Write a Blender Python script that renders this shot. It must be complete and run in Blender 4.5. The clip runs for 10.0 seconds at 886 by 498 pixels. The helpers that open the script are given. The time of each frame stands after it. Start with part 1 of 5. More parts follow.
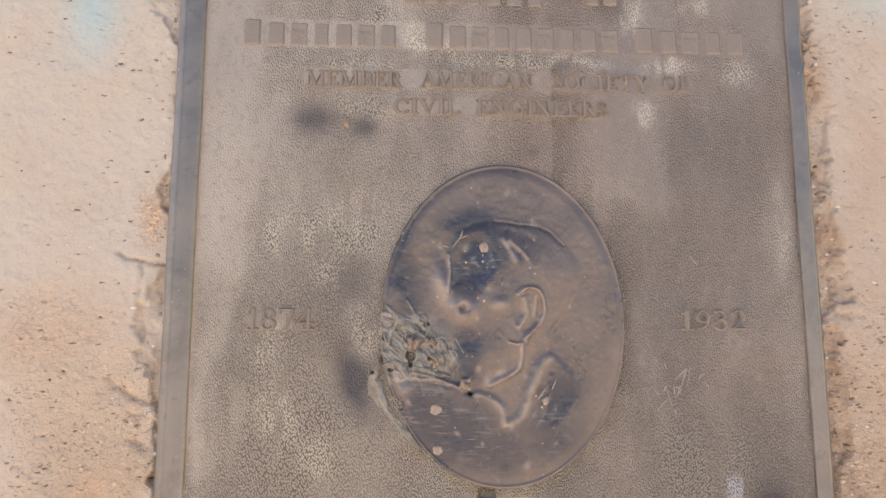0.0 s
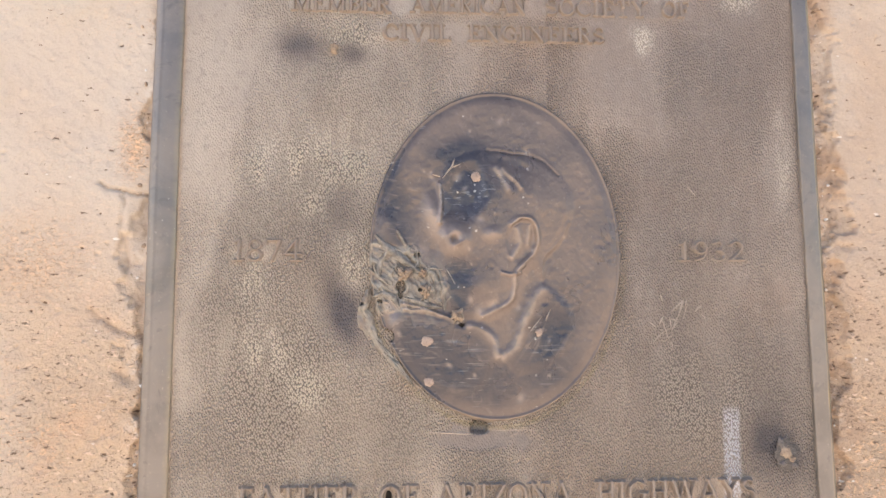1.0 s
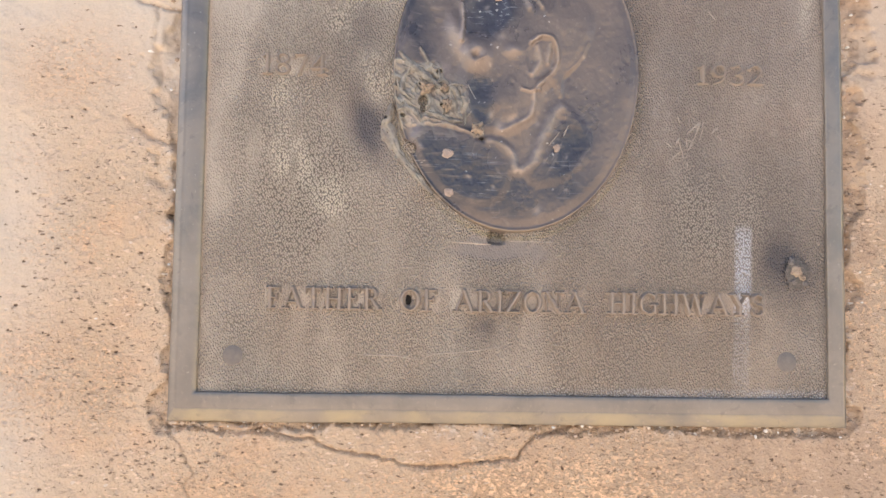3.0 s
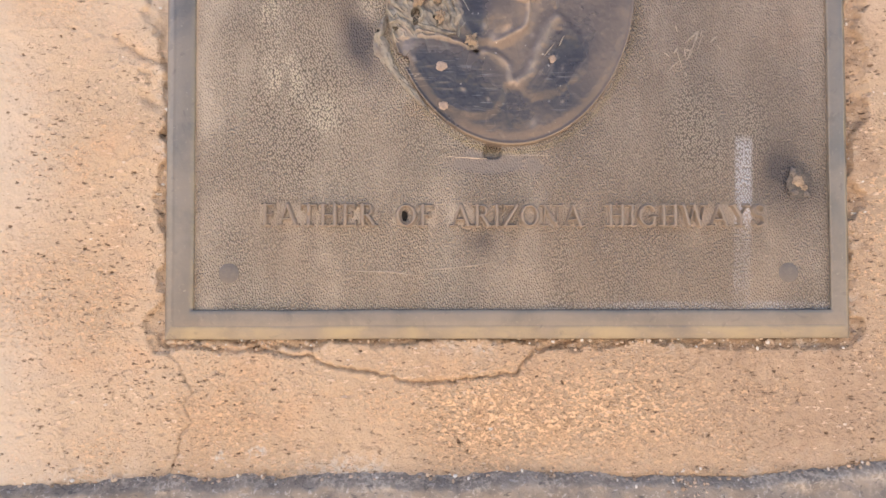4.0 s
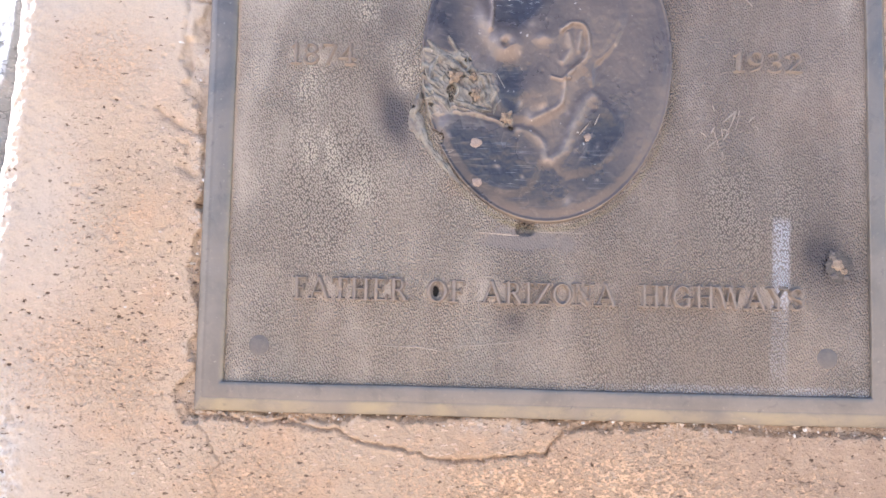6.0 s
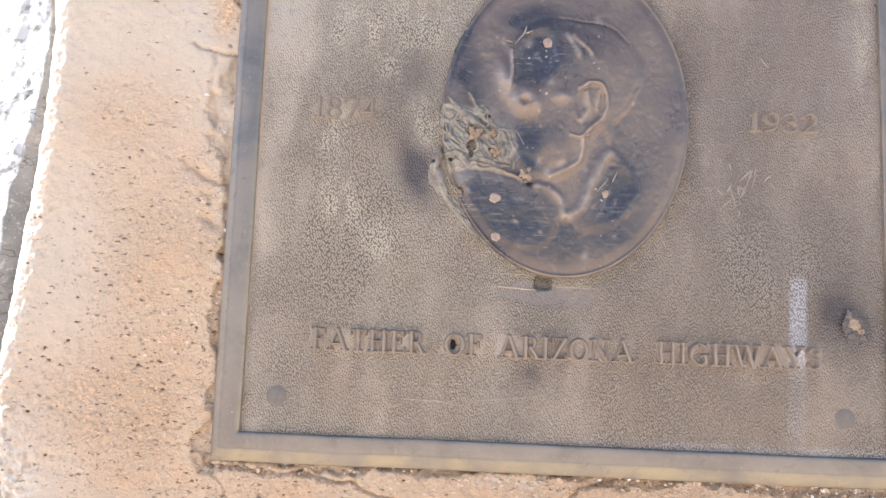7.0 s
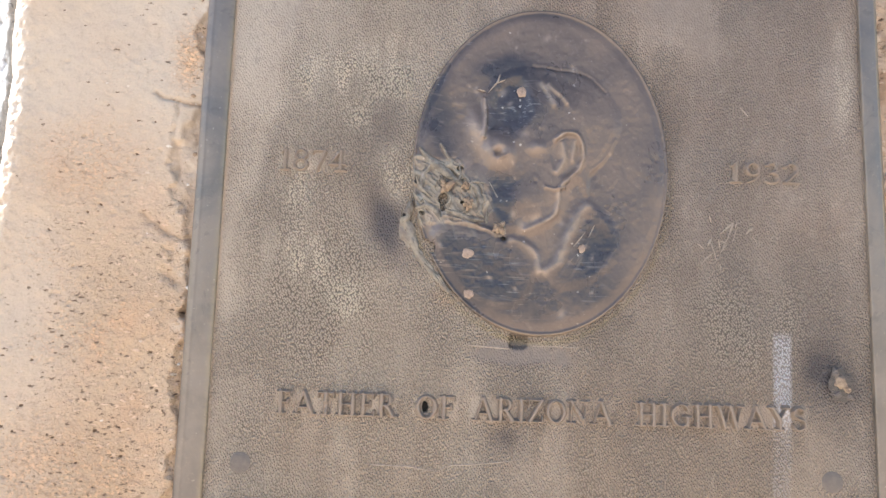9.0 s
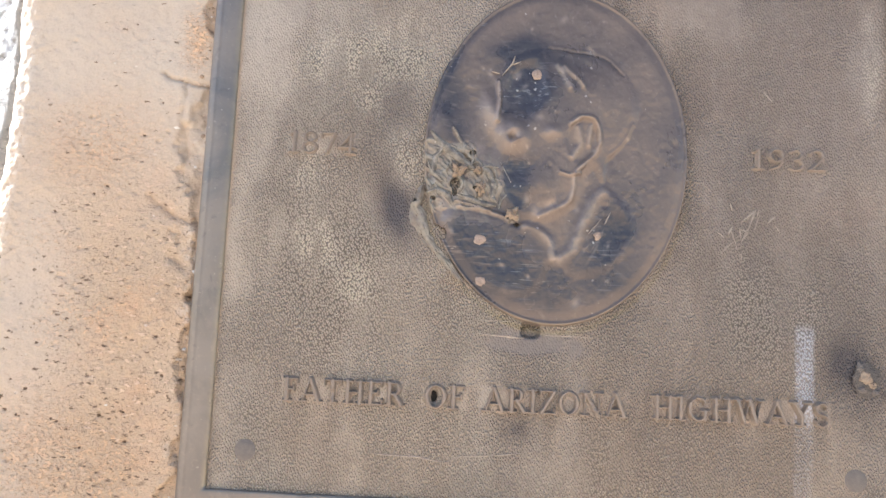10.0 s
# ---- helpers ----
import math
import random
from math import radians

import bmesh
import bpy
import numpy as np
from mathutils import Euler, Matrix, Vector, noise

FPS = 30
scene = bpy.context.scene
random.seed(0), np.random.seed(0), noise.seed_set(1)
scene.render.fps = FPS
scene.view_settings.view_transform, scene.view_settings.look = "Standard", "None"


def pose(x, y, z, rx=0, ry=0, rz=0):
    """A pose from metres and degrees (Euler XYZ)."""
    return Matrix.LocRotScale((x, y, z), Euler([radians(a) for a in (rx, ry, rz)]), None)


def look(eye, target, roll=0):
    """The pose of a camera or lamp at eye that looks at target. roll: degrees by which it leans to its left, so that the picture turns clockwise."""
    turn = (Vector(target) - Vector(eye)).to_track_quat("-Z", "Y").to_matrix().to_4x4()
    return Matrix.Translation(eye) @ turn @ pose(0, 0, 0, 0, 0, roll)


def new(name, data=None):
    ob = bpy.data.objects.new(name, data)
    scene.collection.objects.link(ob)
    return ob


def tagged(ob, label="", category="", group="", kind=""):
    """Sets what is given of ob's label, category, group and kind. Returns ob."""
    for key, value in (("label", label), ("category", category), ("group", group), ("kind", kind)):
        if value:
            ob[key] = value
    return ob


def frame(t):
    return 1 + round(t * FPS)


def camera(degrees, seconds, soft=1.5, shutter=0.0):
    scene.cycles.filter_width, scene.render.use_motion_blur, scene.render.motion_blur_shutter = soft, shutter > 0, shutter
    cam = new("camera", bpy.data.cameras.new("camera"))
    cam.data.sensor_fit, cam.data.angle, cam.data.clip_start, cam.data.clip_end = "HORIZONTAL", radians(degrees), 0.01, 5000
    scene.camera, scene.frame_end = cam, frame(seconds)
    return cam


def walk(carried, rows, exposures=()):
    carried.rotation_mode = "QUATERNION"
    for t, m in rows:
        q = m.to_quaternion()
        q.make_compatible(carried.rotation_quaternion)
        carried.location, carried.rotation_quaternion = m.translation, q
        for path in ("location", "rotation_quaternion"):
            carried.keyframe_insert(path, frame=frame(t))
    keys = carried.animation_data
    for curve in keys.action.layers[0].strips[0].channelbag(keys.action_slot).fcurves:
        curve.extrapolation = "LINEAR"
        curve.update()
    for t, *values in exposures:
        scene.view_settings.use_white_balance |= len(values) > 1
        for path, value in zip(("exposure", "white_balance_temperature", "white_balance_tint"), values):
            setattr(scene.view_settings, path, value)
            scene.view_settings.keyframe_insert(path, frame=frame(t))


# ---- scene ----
cam = camera(70.0, 10.0, soft=1.5)
# seconds, eye, target, roll
PATH = [
    (0.0, (-0.0865, -0.5819, 1.2631), (-0.0562, -0.0369, 1.3311), 0.03),
    (0.5, (-0.0673, -0.5753, 1.2639), (-0.0309, -0.0306, 1.3304), -0.82),
    (1.0, (-0.0785, -0.5625, 1.2193), (-0.0471, -0.0158, 1.2706), -0.18),
    (1.5, (-0.0843, -0.5622, 1.1829), (-0.0569, -0.0144, 1.2238), -0.22),
    (2.0, (-0.0892, -0.5664, 1.1526), (-0.0717, -0.0179, 1.1900), 0.25),
    (2.5, (-0.0935, -0.5708, 1.1215), (-0.0792, -0.0227, 1.1653), 1.53),
    (3.0, (-0.0780, -0.5712, 1.0779), (-0.0639, -0.0220, 1.1038), 0.94),
    (3.2, (-0.0768, -0.5697, 1.0538), (-0.0673, -0.0205, 1.0818), 0.70),
    (4.5, (-0.0643, -0.5621, 1.0120), (-0.0536, -0.0123, 1.0190), -0.30),
    (5.0, (-0.0633, -0.5631, 1.0245), (-0.0577, -0.0134, 1.0409), -0.03),
    (5.5, (-0.0701, -0.5620, 1.0395), (-0.0686, -0.0125, 1.0631), 0.45),
    (6.0, (-0.0806, -0.5629, 1.0644), (-0.0878, -0.0138, 1.0952), 1.36),
    (6.2, (-0.0851, -0.5665, 1.0752), (-0.0958, -0.0176, 1.1084), 1.72),
    (7.3, (-0.0971, -0.5701, 1.0985), (-0.1091, -0.0227, 1.1510), 2.41),
    (7.5, (-0.0996, -0.5695, 1.1046), (-0.1149, -0.0216, 1.1511), 2.35),
    (8.0, (-0.1029, -0.5623, 1.1069), (-0.1196, -0.0147, 1.1553), 2.35),
    (8.5, (-0.1004, -0.5578, 1.1176), (-0.1141, -0.0105, 1.1706), 2.23),
    (9.0, (-0.0764, -0.5524, 1.1342), (-0.0824, -0.0056, 1.1940), 1.82),
    (9.5, (-0.0571, -0.5467, 1.1316), (-0.0608, -0.0004, 1.1956), 1.78),
    (10.0, (-0.0757, -0.5375, 1.1253), (-0.0919, 0.0092, 1.1831), 2.57),
]
# seconds, stops, white balance
EXPOSURES = [(0.0, 1.89, 6080, 13), (0.5, 1.99, 6060, 12), (1.0, 2.18, 6230, 13), (1.5, 2.16, 6380, 13), (2.0, 2.20, 6200, 14), (3.0, 2.15, 6180, 12), (4.5, 2.16, 6780, 17), (5.0, 2.23, 6780, 17),
             (5.5, 2.25, 6200, 18), (6.0, 2.29, 5550, 16), (7.5, 2.21, 5950, 10), (8.5, 2.11, 6000, 9), (9.5, 2.08, 5950, 10), (10.0, 2.09, 5950, 10)]
walk(cam, [(t, look(eye, aim, roll)) for t, eye, aim, roll in PATH], EXPOSURES)

# ---- light ----
SUN_UP, SUN_ROUND = radians(36), radians(-80)
world = bpy.data.worlds.new("sky")
scene.world = world
world.use_nodes = True
wn = world.node_tree.nodes
sky = wn.new("ShaderNodeTexSky")
sky.sky_type, sky.sun_disc = "NISHITA", False
sky.sun_elevation, sky.sun_rotation = SUN_UP, SUN_ROUND
world.node_tree.links.new(sky.outputs[0], wn["Background"].inputs[0])
wn["Background"].inputs[1].default_value = 0.06
sun_data = bpy.data.lights.new("sun", "SUN")
sun_data.energy, sun_data.angle, sun_data.color = 5.0, radians(0.53), (1.0, 0.94, 0.86)
sun = new("sun", sun_data)
to_sun = Vector((math.sin(SUN_ROUND) * math.cos(SUN_UP), math.cos(SUN_ROUND) * math.cos(SUN_UP), math.sin(SUN_UP)))
sun.matrix_world = look(to_sun * 20, (0, 0, 0))


# ---- materials ----
class Nodes:
    """Short hand for a node tree of one material."""

    def __init__(self, name, rough=0.6, metal=0.0):
        self.mat = bpy.data.materials.new(name)
        self.mat.use_nodes = True
        self.tree = self.mat.node_tree
        self.bsdf = self.tree.nodes["Principled BSDF"]
        self.bsdf.inputs["Roughness"].default_value = rough
        self.bsdf.inputs["Metallic"].default_value = metal
        self.place = self.tree.nodes.new("ShaderNodeTexCoord").outputs["Object"]

    def put(self, value, socket):
        if isinstance(value, bpy.types.NodeSocket):
            self.tree.links.new(value, socket)
        elif isinstance(value, tuple) and len(value) == 3 and socket.type == "RGBA":
            socket.default_value = (*value, 1)
        else:
            socket.default_value = value

    def stretch(self, x=1.0, y=1.0, z=1.0, turn=0.0):
        n = self.tree.nodes.new("ShaderNodeMapping")
        n.inputs["Scale"].default_value, n.inputs["Rotation"].default_value = (x, y, z), (0, turn, 0)
        self.put(self.place, n.inputs["Vector"])
        return n.outputs[0]

    def flat(self, x=1.0, z=1.0, turn=0.0):
        """The place on the upright face, as x and y of a flat pattern."""
        a, b = self.tree.nodes.new("ShaderNodeSeparateXYZ"), self.tree.nodes.new("ShaderNodeCombineXYZ")
        self.put(self.stretch(x, 1.0, z, turn), a.inputs[0])
        self.put(a.outputs[0], b.inputs[0]), self.put(a.outputs[2], b.inputs[1])
        return b.outputs[0]

    def noise(self, scale, detail=3.0, rough=0.55, distort=0.0, vector=None):
        n = self.tree.nodes.new("ShaderNodeTexNoise")
        for key, v in (("Vector", vector or self.place), ("Scale", scale), ("Detail", detail), ("Roughness", rough), ("Distortion", distort)):
            self.put(v, n.inputs[key])
        return n.outputs["Fac"]

    def cells(self, scale, feature="F1", vector=None, loose=1.0):
        n = self.tree.nodes.new("ShaderNodeTexVoronoi")
        n.feature, n.voronoi_dimensions = feature, "2D"
        self.put(vector or self.place, n.inputs["Vector"])
        self.put(scale, n.inputs["Scale"])
        n.inputs["Randomness"].default_value = loose
        return n.outputs["Distance"]

    def spots(self, scale, share, size, vector=None):
        """Scattered spots: a share of the cells of that scale has one."""
        n = self.tree.nodes.new("ShaderNodeTexVoronoi")
        n.voronoi_dimensions = "2D"
        self.put(vector or self.flat(), n.inputs["Vector"])
        self.put(scale, n.inputs["Scale"])
        pick = self.tree.nodes.new("ShaderNodeSeparateColor")
        self.put(n.outputs["Color"], pick.inputs[0])
        wide = self.sum("MULTIPLY", self.ramp(pick.outputs[1], 0.0, 1.0, 0.35, 1.0), size)
        inside = self.ramp(self.sum("DIVIDE", n.outputs["Distance"], wide), 1.1, 0.75)
        return self.sum("MULTIPLY", inside, self.sum("LESS_THAN", pick.outputs[0], share))

    def wobble(self, scale, amount, vector=None):
        """Coordinates shifted by noise."""
        n = self.tree.nodes.new("ShaderNodeTexNoise")
        self.put(vector or self.place, n.inputs["Vector"])
        self.put(scale, n.inputs["Scale"])
        m = self.tree.nodes.new("ShaderNodeVectorMath")
        m.operation = "MULTIPLY_ADD"
        self.put(n.outputs["Color"], m.inputs[0])
        m.inputs[1].default_value = (amount,) * 3
        self.put(vector or self.place, m.inputs[2])
        return m.outputs[0]

    def ramp(self, value, a, b, to_a=0.0, to_b=1.0):
        n = self.tree.nodes.new("ShaderNodeMapRange")
        n.interpolation_type = "SMOOTHSTEP"
        for key, v in (("Value", value), ("From Min", a), ("From Max", b), ("To Min", to_a), ("To Max", to_b)):
            self.put(v, n.inputs[key])
        return n.outputs["Result"]

    def sum(self, op, a, b):
        n = self.tree.nodes.new("ShaderNodeMath")
        n.operation = op
        self.put(a, n.inputs[0]), self.put(b, n.inputs[1])
        return n.outputs[0]

    def mix(self, fac, a, b, how="MIX"):
        n = self.tree.nodes.new("ShaderNodeMix")
        n.data_type, n.blend_type = "RGBA", how
        self.put(fac, n.inputs[0]), self.put(a, n.inputs[6]), self.put(b, n.inputs[7])
        return n.outputs[2]

    def layer(self, name):
        n = self.tree.nodes.new("ShaderNodeAttribute")
        n.attribute_name = name
        return n.outputs["Fac"]

    def bump(self, height, metres, strength=1.0, under=None):
        n = self.tree.nodes.new("ShaderNodeBump")
        self.put(height, n.inputs["Height"])
        n.inputs["Distance"].default_value, n.inputs["Strength"].default_value = metres, strength
        if under:
            self.put(under, n.inputs["Normal"])
        return n.outputs[0]

    def done(self, colour, normal=None, rough=None, metal=None):
        self.put(colour, self.bsdf.inputs["Base Color"])
        for v, key in ((normal, "Normal"), (rough, "Roughness"), (metal, "Metallic")):
            if v is not None:
                self.put(v, self.bsdf.inputs[key])
        return self.mat


def make_field_bronze():
    """Pebbled, weathered bronze of the plate's ground."""
    n = Nodes("pebbled_bronze", 0.55, 0.35)
    pebble = n.cells(450, "F1", n.wobble(120, 0.0018, n.flat(1.20, 0.85, 0.75)), 0.75)
    fine = n.noise(900, 2)
    cloud, broad = n.noise(9, 4, 0.6), n.noise(3.2, 2)
    streak = n.noise(34, 4, 0.6, 0.3, n.stretch(1.0, 1, 0.28, 0.22))
    worn = n.sum("MULTIPLY", n.ramp(cloud, 0.42, 0.70), n.ramp(broad, 0.3, 0.6, 0.15, 0.6))
    worn = n.sum("MULTIPLY", n.sum("MAXIMUM", worn, n.layer("worn")), n.ramp(streak, 0.36, 0.56, 0.35, 1.0))
    cover = n.sum("MAXIMUM", n.sum("MAXIMUM", n.ramp(n.noise(16, 4, 0.6, 0.3, n.stretch(1, 1, 0.4)), 0.36, 0.54, 0.45, 1.0), n.layer("worn")), n.sum("MULTIPLY", n.layer("cream"), 1.1))
    cover = n.sum("MULTIPLY", cover, n.ramp(streak, 0.32, 0.52, 0.6, 1.0))
    rough = n.sum("MULTIPLY", n.sum("SUBTRACT", 1.0, n.sum("MULTIPLY", n.layer("smooth"), 0.88)), cover)
    # masks for shade painted in pits, and for light and wear on tips
    pits = n.sum("MULTIPLY", n.ramp(pebble, 0.45, 0.62), rough)
    tips = n.sum("MULTIPLY", n.ramp(pebble, 0.40, 0.12), n.sum("MULTIPLY", n.ramp(worn, 0.0, 0.6, 0.06, 1.0), rough))
    base = n.mix(n.ramp(n.noise(5, 4), 0.3, 0.7), (0.362, 0.280, 0.214), (0.325, 0.271, 0.224))
    base = n.mix(n.sum("MULTIPLY", n.ramp(n.noise(14, 5, 0.65), 0.5, 0.75), 0.3), base, (0.43, 0.295, 0.215))
    base = n.mix(n.sum("MULTIPLY", n.ramp(streak, 0.5, 0.72), 0.4), base, (0.45, 0.37, 0.30))
    base = n.mix(n.sum("MULTIPLY", n.sum("MAXIMUM", n.ramp(streak, 0.44, 0.28), n.ramp(n.noise(7, 4, 0.6, 0.5, n.stretch(1, 1, 0.6)), 0.50, 0.36)), 0.3), base, (0.25, 0.20, 0.165))
    # pale patina mixed with veiling glare that is painted on
    base = n.mix(n.sum("MULTIPLY", n.layer("patina_glare"), n.ramp(n.noise(18, 5, 0.6, 0.3, n.stretch(1, 1, 0.5)), 0.3, 0.65, 0.45, 1.0)), base, (0.505, 0.43, 0.343))
    base = n.mix(n.sum("MULTIPLY", worn, 0.6), base, (0.52, 0.44, 0.355))
    base = n.mix(n.sum("MULTIPLY", n.ramp(n.noise(150, 4, 0.6, 0.3), 0.47, 0.36), 0.28), base, (0.21, 0.168, 0.14))
    base = n.mix(n.sum("MULTIPLY", n.ramp(n.noise(135, 4, 0.6, 0.3), 0.53, 0.64), 0.25), base, (0.50, 0.42, 0.34))
    base = n.mix(n.layer("tan"), base, (0.50, 0.37, 0.255))
    # pit shade and bright tips go into the colour on top of the bump
    colour = n.mix(n.sum("MULTIPLY", pits, n.sum("MAXIMUM", n.ramp(worn, 0.0, 0.8, 0.46, 0.72), n.sum("MULTIPLY", n.layer("cream"), 0.42))), base, (0.062, 0.046, 0.034))
    colour = n.mix(n.sum("MULTIPLY", tips, 0.8), colour, (0.66, 0.56, 0.45))
    colour = n.mix(n.sum("MULTIPLY", n.layer("cream"), n.sum("MULTIPLY", n.ramp(pebble, 0.58, 0.30, 0.12, 0.95), n.ramp(n.noise(60, 4, 0.6, 0.3, n.stretch(1, 1, 0.4)), 0.35, 0.55, 0.55, 1.0))), colour, (0.80, 0.70, 0.55))
    # darkens scorched blows and paints shade into the dents
    colour = n.mix(n.sum("MULTIPLY", n.layer("scorch_shade"), 0.85), colour, (0.10, 0.092, 0.10))
    colour = n.mix(n.sum("MULTIPLY", n.layer("drip"), n.ramp(pebble, 0.58, 0.30, 0.25, 1.0)), colour, (0.70, 0.69, 0.72))
    colour = n.mix(n.sum("MULTIPLY", n.layer("green"), 0.5), colour, (0.36, 0.30, 0.12))
    normal = n.bump(n.sum("MULTIPLY", n.ramp(pebble, 0.62, 0.12), n.sum("MULTIPLY", rough, n.ramp(worn, 0.0, 0.8, 0.75, 1.0))), 0.0041, 1.0)
    normal = n.bump(fine, 0.0003, 0.4, normal)
    return n.done(colour, normal, n.ramp(cloud, 0.3, 0.7, 0.48, 0.64))


def make_smooth_bronze(name, dark, light, rough, metal, specked=0.0, edge_tone=(0.42, 0.28, 0.16)):
    """Bronze rubbed smooth, with stains, streaks and scratches."""
    n = Nodes(name, rough, metal)
    blot, grain = n.noise(16, 5, 0.6, 0.6), n.noise(260, 3)
    streak = n.noise(90, 3, 0.5, 0.0, n.stretch(0.12, 1, 1.0, 0.08))
    colour = n.mix(n.ramp(blot, 0.32, 0.68), dark, light)
    colour = n.mix(n.sum("MULTIPLY", n.ramp(grain, 0.58, 0.75), 0.25), colour, (0.42, 0.34, 0.27))
    # dark sky reflection and shade of the hollows, painted as blue-grey colour
    colour = n.mix(n.sum("MULTIPLY", n.layer("scorch_shade"), 0.92), colour, (0.062, 0.060, 0.070))
    colour = n.mix(n.sum("MULTIPLY", n.layer("crust"), n.ramp(n.noise(150, 4), 0.35, 0.6, 0.45, 0.95)), colour, (0.40, 0.37, 0.305))
    colour = n.mix(n.sum("MULTIPLY", n.sum("MULTIPLY", n.layer("edge"), n.ramp(n.noise(55, 5, 0.65, 0.4, n.stretch(0.5, 1, 1.3)), 0.34, 0.58, 0.35, 1.0)), 0.75), colour, edge_tone)
    # rubbed metal, and highlights painted on raised parts
    colour = n.mix(n.sum("MULTIPLY", n.layer("rub_glint"), 0.65), colour, (0.44, 0.352, 0.29))
    if specked:
        lines = n.sum("MAXIMUM", n.ramp(n.noise(520, 2, 0.5, 0.0, n.stretch(0.05, 1, 1.0, 0.12)), 0.62, 0.70), n.ramp(n.noise(480, 2, 0.5, 0.0, n.stretch(0.05, 1, 1.0, -0.95)), 0.64, 0.72))
        colour = n.mix(n.sum("MULTIPLY", lines, n.sum("MULTIPLY", n.ramp(n.noise(24, 3), 0.42, 0.65, 0.05, 0.6), n.ramp(n.layer("scorch_shade"), 0.3, 0.8, 0.0, 0.9))), colour, (0.38, 0.35, 0.325))
        colour = n.mix(n.sum("MULTIPLY", n.ramp(n.noise(70, 5, 0.65, 0.8), 0.56, 0.68), 0.15), colour, (0.34, 0.27, 0.225))
        colour = n.mix(n.sum("MULTIPLY", n.ramp(n.noise(58, 5, 0.65, 0.8), 0.57, 0.68), 0.28), colour, (0.09, 0.08, 0.082))
    # near-black colour stands for the shade inside holes and deep folds
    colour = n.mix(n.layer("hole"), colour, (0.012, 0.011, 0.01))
    if specked:
        specks = n.sum("MULTIPLY", n.spots(190, 0.05, 0.20, n.wobble(200, 0.004, n.flat())), n.ramp(n.noise(30, 2), 0.45, 0.6))
        colour = n.mix(n.sum("MULTIPLY", specks, specked), colour, (0.62, 0.55, 0.48))
    normal = n.bump(n.sum("ADD", grain, n.sum("MULTIPLY", n.sum("MULTIPLY", streak, 1.5), n.ramp(n.layer("scorch_shade"), 0.2, 0.8, 0.10, 1.6))), 0.00035, 0.6)
    return n.done(colour, normal, n.sum("SUBTRACT", n.ramp(blot, 0.3, 0.7, rough - 0.08, rough + 0.12), n.sum("SUBTRACT", n.sum("MULTIPLY", n.layer("scorch_shade"), 0.12), n.sum("MULTIPLY", n.layer("crust"), 0.35))))


def make_stone(name):
    """Tan gritty stone with dark pores."""
    n = Nodes(name, 0.9)
    pale, warm = n.layer("pale"), n.layer("warm")
    coarse = n.ramp(pale, 0.0, 0.9, 1.0, 0.14)
    broad, cloud, grit = n.noise(4.5, 3), n.noise(22, 5, 0.62), n.noise(420, 3, 0.6)
    colour = n.mix(n.ramp(broad, 0.3, 0.7), (0.585, 0.425, 0.285), (0.635, 0.478, 0.335))
    colour = n.mix(n.sum("MULTIPLY", n.ramp(cloud, 0.46, 0.70), 0.65), colour, (0.665, 0.435, 0.275))
    colour = n.mix(n.sum("MULTIPLY", n.ramp(n.noise(13, 4, 0.55, 0.4), 0.52, 0.7), 0.5), colour, (0.53, 0.415, 0.30))
    colour = n.mix(n.sum("MULTIPLY", n.ramp(n.noise(22, 4, 0.6, 0.3, n.stretch(1.0, 1, 0.18)), 0.52, 0.66), n.ramp(n.sum("MAXIMUM", n.layer("clay"), warm), 0.0, 0.6, 0.25, 0.75)), colour, (0.45, 0.31, 0.205))
    colour = n.mix(n.sum("MULTIPLY", pale, n.ramp(n.noise(11, 4), 0.25, 0.6, 0.5, 0.95)), colour, (0.585, 0.508, 0.42))
    colour = n.mix(n.sum("MULTIPLY", warm, n.ramp(n.noise(26, 4), 0.3, 0.6, 0.3, 1.0)), colour, (0.62, 0.395, 0.235))
    colour = n.mix(n.sum("MULTIPLY", n.layer("clay"), n.ramp(n.noise(21, 4), 0.3, 0.6, 0.5, 1.0)), colour, (0.46, 0.32, 0.215))
    colour = n.mix(n.sum("MULTIPLY", n.layer("copper"), 0.7), colour, (0.42, 0.58, 0.58))
    patch = n.sum("MAXIMUM", n.sum("MULTIPLY", n.ramp(n.noise(13, 3), 0.46, 0.62, 0.05, 0.6), coarse), warm)
    flake = n.sum("MULTIPLY", n.ramp(n.noise(310, 4, 0.62, 0.4, n.stretch(0.8, 1, 1.2, 0.4)), n.ramp(warm, 0.0, 0.9, 0.53, 0.475), n.ramp(warm, 0.0, 0.9, 0.60, 0.545)), patch)
    colour = n.mix(flake, colour, (0.92, 0.62, 0.375))
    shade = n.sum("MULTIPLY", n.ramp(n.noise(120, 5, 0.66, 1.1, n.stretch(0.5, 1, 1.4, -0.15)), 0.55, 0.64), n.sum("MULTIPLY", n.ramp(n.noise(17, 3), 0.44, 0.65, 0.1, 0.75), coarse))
    colour = n.mix(shade, colour, (0.38, 0.265, 0.18))
    colour = n.mix(n.sum("MULTIPLY", n.layer("dust"), n.ramp(n.noise(170, 4), 0.4, 0.62)), colour, (0.72, 0.66, 0.58))
    colour = n.mix(n.sum("MULTIPLY", n.ramp(grit, 0.56, 0.72), 0.25), colour, (0.74, 0.58, 0.43))
    # dark brown in pores and pits paints the small shadows of rough relief
    crowd = n.sum("MULTIPLY", n.ramp(n.noise(9, 3), 0.40, 0.62, 0.1, 1.0), coarse)
    small = n.ramp(n.noise(250, 3, 0.55, 1.3, n.stretch(0.8, 1, 1.15, 0.25)), 0.645, 0.68)
    large = n.ramp(n.noise(150, 4, 0.6, 1.0, n.stretch(0.7, 1, 1.2, 0.35)), 0.685, 0.71)
